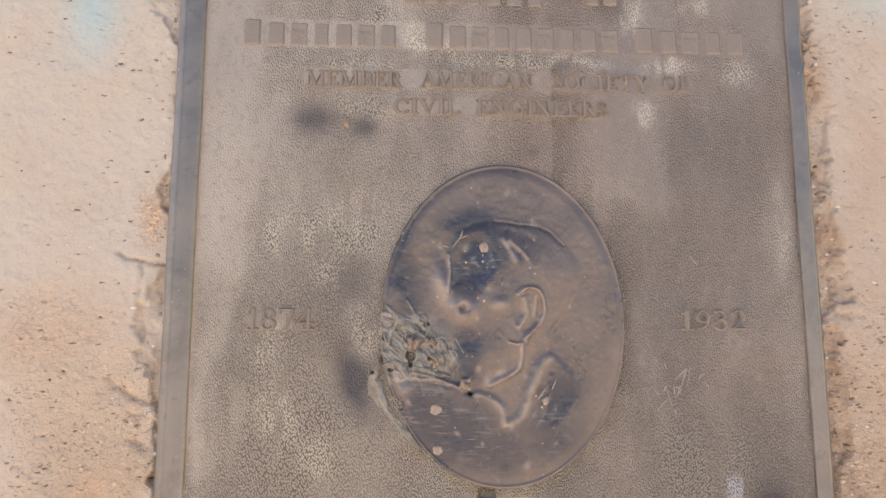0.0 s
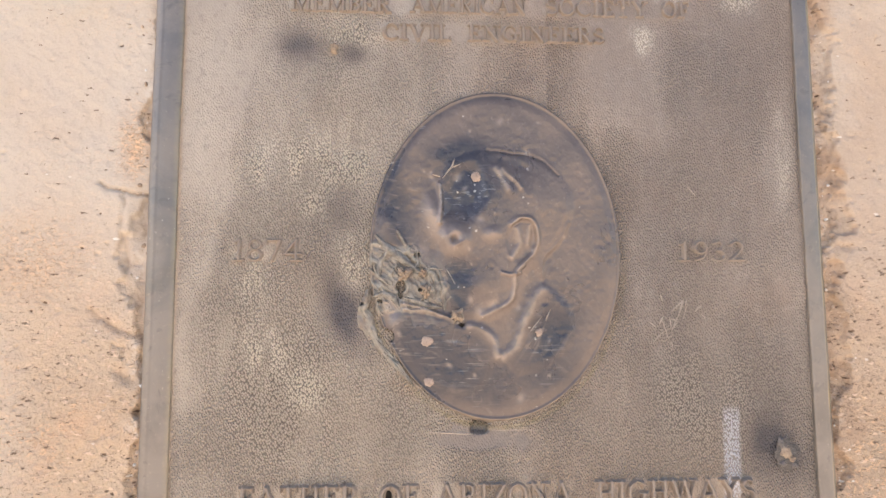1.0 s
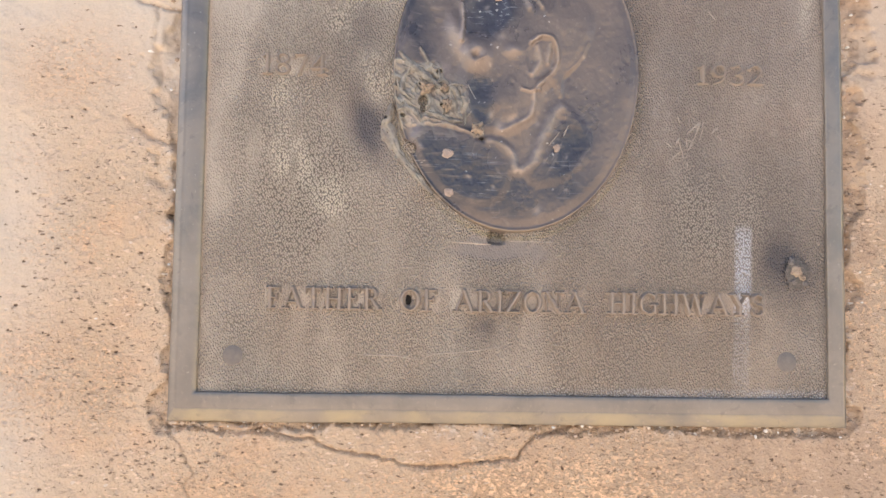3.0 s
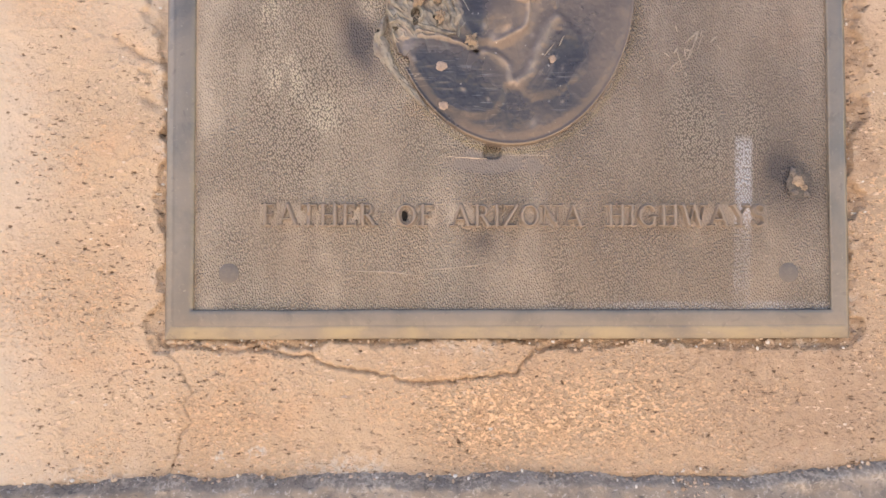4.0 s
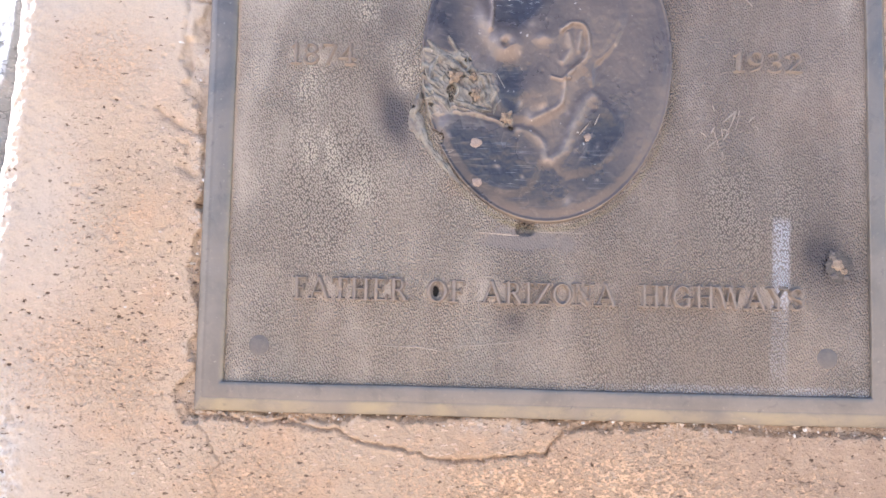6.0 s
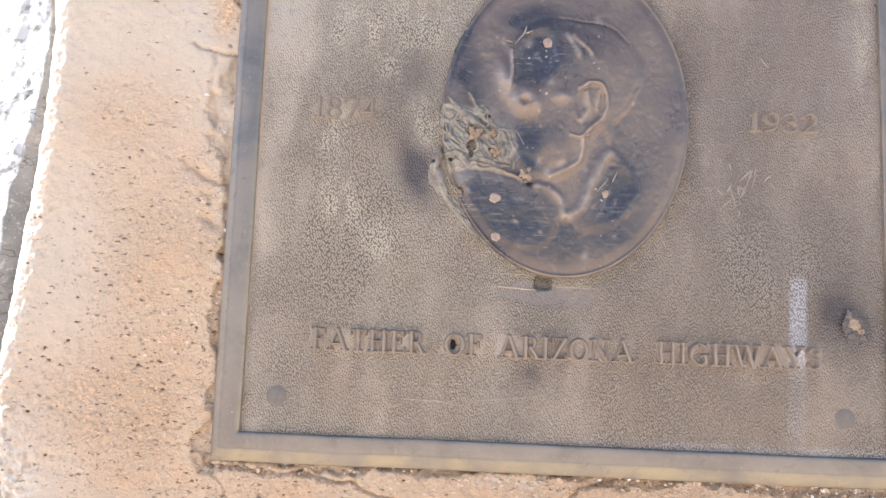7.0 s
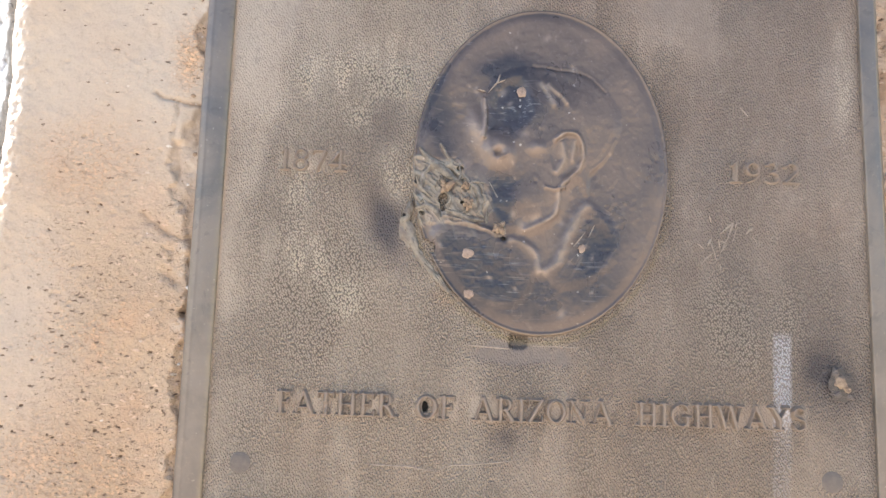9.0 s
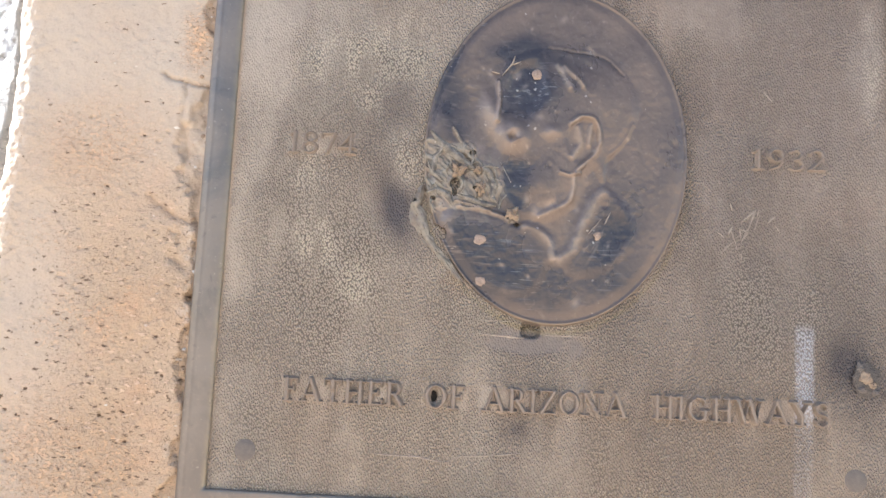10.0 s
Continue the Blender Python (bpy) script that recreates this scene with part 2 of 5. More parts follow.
    pores = n.sum("MAXIMUM", n.sum("MULTIPLY", small, crowd), n.sum("MULTIPLY", large, n.sum("MAXIMUM", n.layer("pitted"), 0.15)))
    pores = n.sum("MAXIMUM", pores, n.sum("MULTIPLY", n.spots(170, 0.09, 0.20, n.wobble(330, 0.0035, n.flat(0.8, 1.15, 0.4))), crowd))
    busy = n.sum("MAXIMUM", n.sum("MULTIPLY", warm, 0.7), n.sum("MULTIPLY", n.layer("clay"), n.ramp(n.noise(12, 3), 0.45, 0.6, 0.15, 0.8)))
    pores = n.sum("MAXIMUM", pores, n.sum("MULTIPLY", n.ramp(n.noise(300, 4, 0.62, 0.5, n.stretch(0.7, 1, 1.2)), 0.575, 0.64), n.sum("MULTIPLY", busy, 0.6)))
    many = n.sum("MULTIPLY", n.ramp(n.noise(7, 4, 0.6), 0.36, 0.62, 0.02, 0.16), n.sum("MULTIPLY", n.ramp(pale, 0.0, 0.9, 1.0, 0.2), n.ramp(n.layer("pitted"), 0.0, 0.8, 0.75, 1.9)))
    fleck = n.spots(290, many, 0.32, n.wobble(620, 0.0052, n.flat(0.52, 1.25, 0.25)))
    chips = n.spots(210, 0.34, 0.36, n.wobble(520, 0.0060, n.flat(0.55, 1.2, 0.3)))
    chips = n.sum("MULTIPLY", chips, n.sum("MULTIPLY", n.ramp(n.noise(8, 4, 0.6), 0.36, 0.62, 0.10, 0.7), coarse))
    colour = n.mix(chips, colour, (0.86, 0.66, 0.48))
    colour = n.mix(n.sum("MULTIPLY", fleck, 0.9), colour, (0.20, 0.13, 0.085))
    colour = n.mix(n.sum("MULTIPLY", n.ramp(n.noise(620, 3, 0.6), 0.50, 0.36), 0.14), colour, (0.36, 0.25, 0.17))
    colour = n.mix(n.sum("MULTIPLY", pores, 0.8), colour, (0.165, 0.10, 0.06))
    bent = n.wobble(300, 0.0030, n.flat(0.75, 1.2, 0.25))
    colour = n.mix(n.sum("MULTIPLY", n.spots(150, 0.025, 0.25, bent), n.ramp(n.noise(8, 3), 0.5, 0.65)), colour, (0.8, 0.74, 0.66))
    # dirt in cracks, together with shade painted into a chip
    colour = n.mix(n.sum("MULTIPLY", n.layer("dirt_shade"), n.ramp(n.noise(130, 3), 0.3, 0.6, 0.5, 0.97)), colour, (0.14, 0.083, 0.05))
    pit = n.ramp(n.sum("ADD", n.layer("pit"), n.ramp(n.noise(420, 3), 0.3, 0.7, -0.25, 0.25)), 0.42, 0.60)
    colour = n.mix(n.sum("MULTIPLY", pit, 0.9), colour, (0.125, 0.072, 0.042))
    height = n.sum("ADD", n.sum("MULTIPLY", grit, 0.6), n.sum("MULTIPLY", n.noise(110, 5, 0.65), 1.5))
    height = n.sum("MULTIPLY", height, n.ramp(coarse, 0.15, 1.0, 0.25, 1.0))
    height = n.sum("SUBTRACT", n.sum("ADD", height, n.sum("ADD", n.sum("MULTIPLY", flake, 0.45), n.sum("MULTIPLY", chips, 0.5))), n.sum("ADD", n.sum("MULTIPLY", pores, 1.2), n.sum("MULTIPLY", fleck, 0.9)))
    return n.done(colour, n.bump(height, 0.0030, 0.9))


def make_concrete(name, base, light, paint=False):
    n = Nodes(name, 0.92)
    cloud, grit = n.noise(24, 5, 0.65), n.noise(330, 4, 0.65)
    colour = n.mix(n.ramp(cloud, 0.3, 0.7), base, light)
    colour = n.mix(n.sum("MULTIPLY", n.ramp(n.noise(55, 4), 0.55, 0.68), 0.5), colour, (0.42, 0.35, 0.29))
    bent = n.wobble(320, 0.003, n.flat())
    colour = n.mix(n.sum("MULTIPLY", n.ramp(n.noise(210, 4, 0.65, 0.8), 0.56, 0.66), 0.75), colour, (0.52, 0.47, 0.43))
    colour = n.mix(n.sum("MULTIPLY", n.ramp(n.noise(170, 4, 0.65, 0.8, n.stretch(0.6, 1, 1.3, 0.3)), 0.58, 0.68), 0.8), colour, (0.10, 0.095, 0.095))
    colour = n.mix(n.sum("MULTIPLY", n.layer("dust"), n.ramp(n.noise(230, 4, 0.65), 0.45, 0.6)), colour, (0.56, 0.48, 0.40))
    if paint:
        flake = n.ramp(n.sum("ADD", n.layer("paint"), n.sum("MULTIPLY", n.noise(70, 5, 0.6), 0.9)), 0.78, 0.95)
        flake = n.sum("MULTIPLY", flake, n.ramp(n.noise(45, 4, 0.6, 1.2, n.stretch(0.6, 1, 1.5)), 0.60, 0.52, 0.05, 1.0))
        colour = n.mix(flake, colour, (0.50, 0.51, 0.52))
        crack = n.ramp(n.cells(46, "DISTANCE_TO_EDGE", n.wobble(60, 0.03, n.flat(1.0, 1.6, 0.4))), 0.05, 0.01)
        colour = n.mix(n.sum("MULTIPLY", crack, n.ramp(n.noise(26, 3), 0.45, 0.6, 0.1, 0.9)), colour, (0.12, 0.115, 0.115))
    height = n.sum("ADD", n.sum("MULTIPLY", grit, 0.8), n.noise(90, 5, 0.6))
    return n.done(colour, n.bump(height, 0.003, 0.7))


def make_plain(name, colour, other, rough, scale=60.0, metal=0.0, deep=0.0006):
    n = Nodes(name, rough, metal)
    spots = n.noise(scale, 4, 0.6)
    return n.done(n.mix(n.ramp(spots, 0.3, 0.7), colour, other), n.bump(n.noise(scale * 4, 3), deep, 0.7))


def make_ground():
    n = Nodes("desert_ground", 0.95)
    colour = n.mix(n.ramp(n.noise(0.6, 5), 0.3, 0.7), (0.44, 0.36, 0.28), (0.52, 0.44, 0.35))
    colour = n.mix(n.ramp(n.noise(30, 4), 0.5, 0.7), colour, (0.34, 0.24, 0.17))
    return n.done(colour, n.bump(n.noise(25, 5), 0.02, 0.7))


FIELD = make_field_bronze()
RELIEF = make_smooth_bronze("rubbed_bronze", (0.163, 0.128, 0.110), (0.230, 0.176, 0.142), 0.34, 0.38, 0.7, (0.47, 0.365, 0.23))
RAIL = make_smooth_bronze("rail_bronze", (0.190, 0.168, 0.150), (0.275, 0.236, 0.20), 0.37, 0.52, 0.4, (0.44, 0.355, 0.205))
LETTER = make_smooth_bronze("letter_bronze", (0.285, 0.226, 0.178), (0.345, 0.278, 0.22), 0.5, 0.3)
SCAR = make_plain("bare_scar", (0.42, 0.32, 0.225), (0.25, 0.185, 0.135), 0.6, 320, 0.2)
PALE_SCAR = make_plain("pale_scar", (0.46, 0.345, 0.265), (0.32, 0.24, 0.19), 0.55, 320, 0.2)
PLUG = make_plain("plug_bronze", (0.17, 0.145, 0.13), (0.21, 0.18, 0.155), 0.55, 200, 0.3)
DENT = make_plain("dented_bronze", (0.105, 0.092, 0.082), (0.17, 0.145, 0.122), 0.5, 260, 0.3, 0.002)
# near-black that paints the shade inside a hole
HOLE_SHADE = make_plain("dark_hollow", (0.02, 0.017, 0.014), (0.035, 0.028, 0.022), 0.9, 300)
SCRATCH = make_plain("bright_scratch", (0.48, 0.40, 0.32), (0.38, 0.31, 0.25), 0.45, 400, 0.4)
STONE = make_stone("tan_stone")
CONCRETE = make_concrete("grey_concrete", (0.20, 0.172, 0.15), (0.34, 0.292, 0.25))
WHITEWASH = make_concrete("flaking_whitewash", (0.22, 0.215, 0.20), (0.33, 0.32, 0.30), True)
COBBLE = make_plain("cream_cobble", (0.55, 0.46, 0.33), (0.40, 0.32, 0.22), 0.9, 120, 0.0, 0.002)
TORN = make_plain("torn_metal", (0.38, 0.34, 0.28), (0.17, 0.15, 0.128), 0.5, 190, 0.4, 0.0014)
GROUND = make_ground()


def make_grit_stone():
    n = Nodes("grit_stone", 0.9)
    pick = n.tree.nodes.new("ShaderNodeNewGeometry").outputs["Random Per Island"]
    colour = n.mix(n.ramp(pick, 0.1, 0.6), (0.34, 0.25, 0.18), (0.60, 0.46, 0.34))
    colour = n.mix(n.ramp(pick, 0.85, 0.9), colour, (0.75, 0.71, 0.66))
    return n.done(colour)


GRIT = make_grit_stone()


# ---- shapes ----
def speckle(ix, iz, seed):
    """A number from 0 to 1 for each whole-number place."""
    h = (ix.astype(np.int64) * 374761393 + iz.astype(np.int64) * 668265263 + seed * 974711) & 0xFFFFFFFF
    h = ((h ^ (h >> 13)) * 1274126177) & 0xFFFFFFFF
    return ((h ^ (h >> 16)) & 0xFFFF) / 65535.0


def rolling(x, z, size, seed=1, octaves=3, keep=0.5):
    """Soft noise from -1 to 1 whose largest lumps are about size across."""
    total, weight, amount = 0.0, 0.0, 1.0
    for o in range(octaves):
        u, v = x / size + 31.7 * o, z / size + 17.3 * o
        iu, iv = np.floor(u), np.floor(v)
        fu, fv = u - iu, v - iv
        fu, fv = fu * fu * (3 - 2 * fu), fv * fv * (3 - 2 * fv)
        a, b = speckle(iu, iv, seed + o), speckle(iu + 1, iv, seed + o)
        c, d = speckle(iu, iv + 1, seed + o), speckle(iu + 1, iv + 1, seed + o)
        total = total + amount * ((a * (1 - fu) + b * fu) * (1 - fv) + (c * (1 - fu) + d * fu) * fv)
        weight, amount, size = weight + amount, amount * keep, size / 2
    return total / weight * 2 - 1


def step(a, b, v):
    t = np.clip((v - a) / (b - a), 0, 1)
    return t * t * (3 - 2 * t)


def blob(x, z, cx, cz, rx, rz=None, turn=0.0):
    """1 in the middle, fading to 0 round an oval."""
    c, s = math.cos(radians(turn)), math.sin(radians(turn))
    u, v = (x - cx) * c + (z - cz) * s, -(x - cx) * s + (z - cz) * c
    return np.exp(-((u / rx) ** 2) - (v / (rz or rx)) ** 2)


def near(x, z, *stops):
    """The distance to a broken line."""
    best = np.full(np.shape(x), 9.0)
    for (ax, az), (bx, bz) in zip(stops, stops[1:]):
        dx, dz = bx - ax, bz - az
        t = np.clip(((x - ax) * dx + (z - az) * dz) / (dx * dx + dz * dz), 0, 1)
        best = np.minimum(best, np.hypot(x - ax - t * dx, z - az - t * dz))
    return best


def curve(stops, n=7):
    """A smooth line through the stops."""
    p = [Vector(q) for q in (stops[0], *stops, stops[-1])]
    out = []
    for a, b, c, d in zip(p, p[1:], p[2:], p[3:]):
        for k in range(n):
            t = k / n
            out.append(tuple(0.5 * (2 * b + (c - a) * t + (2 * a - 5 * b + 4 * c - d) * t * t + (3 * b - a - 3 * c + d) * t * t * t)))
    return out + [tuple(stops[-1])]


def link(name, mesh, material, parent=None, label=""):
    if material and not mesh.materials:
        mesh.materials.append(material)
    ob = new(name, mesh)
    ob.parent = parent
    return tagged(ob, label)


def part(name, bm, material, parent=None, label="", smooth=True):
    mesh = bpy.data.meshes.new(name)
    for f in bm.faces:
        f.smooth = smooth
    bm.to_mesh(mesh)
    bm.free()
    return link(name, mesh, material, parent, label)


def sheet(name, x, y, z, material, parent=None, label="", keep=None, layers=None, ring=False):
    """A fine relief from three equal grids of coordinates; it faces the eye where x grows with rows and z with columns."""
    ni, nj = x.shape
    ids = np.arange(ni * nj).reshape(ni, nj)
    if ring:
        ids = np.concatenate([ids, ids[:1]])
    quads = np.stack([ids[:-1, :-1], ids[1:, :-1], ids[1:, 1:], ids[:-1, 1:]], -1).reshape(-1, 4)
    if keep is not None:
        quads = quads[keep.ravel()[quads].all(1)]
    mesh = bpy.data.meshes.new(name)
    mesh.vertices.add(ni * nj)
    mesh.vertices.foreach_set("co", np.stack([x, y, z], -1).astype(np.float32).ravel())
    mesh.loops.add(quads.size)
    mesh.loops.foreach_set("vertex_index", quads.ravel().astype(np.int32))
    mesh.polygons.add(len(quads))
    mesh.polygons.foreach_set("loop_start", np.arange(0, quads.size, 4, dtype=np.int32))
    mesh.update(calc_edges=True)
    mesh.polygons.foreach_set("use_smooth", np.ones(len(quads), dtype=bool))
    for key, values in (layers or {}).items():
        mesh.attributes.new(key, "FLOAT", "POINT").data.foreach_set("value", np.asarray(values, np.float32).ravel())
    if keep is not None:
        bm = bmesh.new()
        bm.from_mesh(mesh)
        bmesh.ops.delete(bm, geom=[v for v in bm.verts if not v.link_faces], context="VERTS")
        bm.to_mesh(mesh)
        bm.free()
    return link(name, mesh, material, parent, label)


def empty(name, place, label, category, **more):
    ob = new(name)
    ob.location = place
    ob.empty_display_size = 0.1
    return tagged(ob, label, category, **more)


def block(x0, x1, y0, y1, z0, z1, bevel=0.0, segments=2, cuts=0):
    bm = bmesh.new()
    bmesh.ops.create_cube(bm, size=1.0)
    for v in bm.verts:
        v.co = ((x0 + x1) / 2 + v.co.x * (x1 - x0), (y0 + y1) / 2 + v.co.y * (y1 - y0), (z0 + z1) / 2 + v.co.z * (z1 - z0))
    if bevel:
        bmesh.ops.bevel(bm, geom=bm.edges[:], offset=bevel, segments=segments, affect="EDGES", profile=0.6)
    if cuts:
        bmesh.ops.subdivide_edges(bm, edges=bm.edges[:], cuts=cuts, use_grid_fill=True)
    return bm


# ---- ground ----
gx, gz = np.meshgrid(np.sign(np.linspace(-1, 1, 121)) * np.abs(np.linspace(-1, 1, 121)) ** 4 * 2000, np.sign(np.linspace(-1, 1, 121)) * np.abs(np.linspace(-1, 1, 121)) ** 4 * 2000, indexing="ij")
far = np.clip(np.hypot(gx, gz) / 400, 0, 1)
ground = sheet("ground", gx, gz, 0.03 * rolling(gx, gz, 1.5, 5) * step(1.2, 3, np.hypot(gx, gz)) + far * 6 * rolling(gx, gz, 300, 9) - 0.02, GROUND)
tagged(ground, "dry sandy desert ground around the monument", "ground", kind="structure")

# ---- monument ----
OUT_L, OUT_R, OUT_B, OUT_T = -0.3045, 0.3045, 0.9487, 1.712

monument = empty("monument", (0, 0.3, 0), "pitted tan stone monument carrying a bronze plaque", "monument")
base = empty("concrete_footing", (0, 0.32, 0), "coarse grey concrete footing under the tan stone", "footing")
boulder = empty("whitewashed_rock", (-0.66, 0.40, 0), "rough sunlit rock with flaking whitewash beside the stone", "rock")


def under(ob):
    """Keep a part where it is built, whatever the place of its thing."""
    ob.matrix_parent_inverse = Matrix.Translation(-ob.parent.location)
    return ob


def stone_edge(z):
    """The worn left-hand edge of the stone face."""
    lean = -0.514 + 0.020 * step(1.0, 1.33, z) - 0.020 * step(1.42, 1.62, z) + 0.016 * step(0.99, 0.90, z)
    return lean + 0.0022 * rolling(z, z * 0, 0.03, 3, 4) + 0.003 * rolling(z, z * 0, 0.12, 8, 1)


def stone_foot(x):
    return 0.8235 + 0.007 * rolling(x, x * 0, 0.06, 12, 6, 0.68) + 0.012 * step(0.2, 0.36, x) - 0.003 * step(-0.3, -0.42, x)


def make_stone_face():
    s = np.concatenate([[0.0, 0.0], 0.0280 * np.linspace(0, 1, 32)[1:] ** 1.2, np.arange(0.0291, 1.03, 0.00112)])
    t = np.concatenate([[0.0, 0.0], 0.006 * np.linspace(0, 1, 8)[1:] ** 1.5, np.arange(0.0071, 0.98, 0.00112)])
    s, t = np.meshgrid(s, t, indexing="ij")
    z = 0.8235 + t
    x = stone_edge(z) + s
    z = z + (stone_foot(x) - 0.8235) * step(0.25, 0.0, t)
    # waves, grit and the rounded edges
    h = 0.004 * rolling(x, z, 0.16, 21, 3) + 0.0014 * rolling(x, z, 0.03, 22, 4, 0.6) + 0.0005 * rolling(x, z, 0.006, 23, 2)
    h += 0.005 * step(-0.34, -0.44, x)
    dirt_shade, dust, pit = np.zeros_like(x), np.zeros_like(x), np.zeros_like(x)
    h += step(0.050, 0.015, s) * (0.0018 * rolling(x, z, 0.008, 25, 3, 0.7) + 0.001 * rolling(x, z, 0.02, 26, 2))
    # broken mortar round the plate
    gap = np.maximum(np.maximum(OUT_L - x, x - OUT_R), np.maximum(OUT_B - z, z - OUT_T))
    ragged = rolling(x, z, 0.045, 31, 4, 0.55)
    side = step(OUT_B - 0.02, OUT_B + 0.02, z)
    reach = np.where(x < 0, 0.009 + 0.013 * rolling(x * 0, z, 0.09, 32, 2), 0.016 + 0.006 * rolling(x * 0, z, 0.06, 33, 2)) * side * step(0.96, 1.06, z + 0.03 * ragged) + 0.002
    chip = step(reach + 0.004, reach - 0.003, gap + (0.012 + 0.018 * side) * ragged + 0.006 * rolling(x, z, 0.010, 45, 3, 0.7))
    h -= chip * (0.0055 + 0.003 * rolling(x, z, 0.012, 34, 3))
    dirt_shade += 0.75 * step(0.006, 0.001, gap) * (z < OUT_B) * step(-0.2, 0.4, rolling(x, z, 0.010, 162, 4, 0.65))
    dirt_shade += 0.4 * chip * step(0.0, 0.6, rolling(x, z, 0.012, 35, 3)) + 0.6 * step(0.003, 0.0, gap + 0.002 * rolling(x, z, 0.01, 39, 2))
    # jagged cracks and broken ledges beside the plate
    jx, jz = x + 0.0030 * rolling(x, z, 0.012, 37, 4, 0.65), z + 0.0030 * rolling(x, z, 0.012, 38, 4, 0.65)
    fade = step(-0.5, 0.2, rolling(x, z, 0.02, 44, 3))
    ledges = ((((-0.347, 1.330), (-0.342, 1.326), (-0.330, 1.324), (-0.308, 1.320)), 0.0012, 0.0032, 0.75), (((-0.3285, 1.323), (-0.3266, 1.313), (-0.3284, 1.295), (-0.3289, 1.280), (-0.325, 1.270), (-0.3244, 1.250)), 0.0016, 0.0030, 0.45),
              (((-0.352, 1.2186), (-0.345, 1.212), (-0.337, 1.207), (-0.3275, 1.200), (-0.308, 1.195)), 0.0015, 0.0030, 0.5), (((-0.347, 1.213), (-0.338, 1.206), (-0.332, 1.202)), 0.0045, 0.0030, 0.3),
              (((-0.332, 1.189), (-0.323, 1.186), (-0.3234, 1.179)), 0.0013, 0.0025, 0.4), (((-0.3287, 1.1665), (-0.319, 1.158), (-0.307, 1.151)), 0.0022, 0.0034, 0.5),
              (((0.339, 1.382), (0.350, 1.3835), (0.364, 1.382)), 0.0012, 0.0016, 0.35), (((0.312, 1.272), (0.324, 1.276), (0.337, 1.2745)), 0.0022, 0.0030, 0.35))
    for stops, w, deep, mark in ledges:
        d = near(jx, jz, *stops)
        h -= 0.8 * deep * np.exp(-((d / (1.6 * w)) ** 2)) * (0.2 + 0.8 * fade)
        dirt_shade += 0.75 * mark * np.exp(-((d / w) ** 2)) * (0.1 + 0.9 * fade)
    # shadow filling the chip left of the plate is painted in here
    dirt_shade += 0.45 * blob(jx, jz, -0.311, 1.300, 0.006, 0.018) + 0.25 * blob(jx, jz, 0.330, 1.293, 0.010, 0.016) + 0.25 * blob(jx, jz, 0.325, 1.225, 0.012, 0.014)
    h -= 0.0025 * blob(jx, jz, -0.314, 1.300, 0.010, 0.024) + 0.002 * blob(jx, jz, -0.316, 1.170, 0.012, 0.016)
    # cracks below the plate
    wig = 0.0006 * rolling(x, z, 0.006, 41, 3, 0.7)
    cx, cz = x + 0.006 * rolling(x, z, 0.018, 42, 5, 0.65), z + 0.006 * rolling(x, z, 0.018, 43, 5, 0.65)
    main = near(cx, cz, (-0.306, 0.944), (-0.245, 0.938), (-0.215, 0.940), (-0.181, 0.934), (-0.146, 0.920), (-0.096, 0.912), (-0.051, 0.908), (-0.021, 0.917), (0.007, 0.915), (0.022, 0.936), (0.06, 0.945)) + wig
    foot = near(cx, cz, (-0.307, 0.946), (-0.292, 0.924), (-0.281, 0.902), (-0.290, 0.893), (-0.284, 0.876), (-0.293, 0.862), (-0.296, 0.845), (-0.303, 0.826)) + wig
    stub = near(cx, cz, (0.007, 0.915), (-0.006, 0.894), (-0.014, 0.868), (-0.016, 0.835)) + wig
    for d, w, deep, mark in ((main, 0.0016, 0.0042, 0.6), (foot, 0.0010, 0.0018, 0.6), (stub, 0.003, 0.0010, 0.12)):
        h -= deep * np.exp(-((d / w) ** 2))
        dirt_shade += mark * np.exp(-((d / (0.8 * w)) ** 2)) * (0.6 + 0.7 * rolling(x, z, 0.02, 145, 3))
    inner = step(0.004, -0.004, 0.912 + 0.028 * np.abs((x + 0.08) / 0.11) ** 3 - z) * (gap > 0) * (x > -0.24) * (x < 0.04) * (z < OUT_B)
    h += 0.0014 * inner
    # pores and pits
    rng = np.random.default_rng(4)
    flat_x, flat_z = x[:, x.shape[1] // 2], z[x.shape[0] // 2]
    for k in range(5200):
        px, pz = rng.uniform(-0.49, 0.42), rng.uniform(0.825, 1.62)
        crowd = (0.25 + 0.75 * step(1.25, 0.95, pz)) * (1.0 if px < -0.2 or px > 0.3 else 0.6)
        if (OUT_L < px < OUT_R and OUT_B < pz) or rng.random() > crowd * (0.5 + 1.2 * step(0.0, 0.5, noise.noise(Vector((px * 14, pz * 20, 3.0))))):
            continue
        r = 0.0006 + 0.0010 * rng.random() ** 2.8
        long, tilt = rng.uniform(1.0, 2.3), radians(rng.normal(-12, 25))
        i0, i1 = np.searchsorted(flat_x, (px - 0.026, px + 0.026))
        j0, j1 = np.searchsorted(flat_z, (pz - 0.025, pz + 0.025))
        wx, wz = x[i0:i1, j0:j1] - px, z[i0:i1, j0:j1] - pz
        u, v = wx * math.cos(tilt) + wz * math.sin(tilt), -wx * math.sin(tilt) + wz * math.cos(tilt)
        hole = np.exp(-((u / (r * long)) ** 2 + (v / r) ** 2) ** 1.5)
        h[i0:i1, j0:j1] -= hole * r * 1.2
        pit[i0:i1, j0:j1] = np.maximum(pit[i0:i1, j0:j1], hole * (rng.uniform(0.75, 1.2) if rng.random() < 0.22 else 0.1))
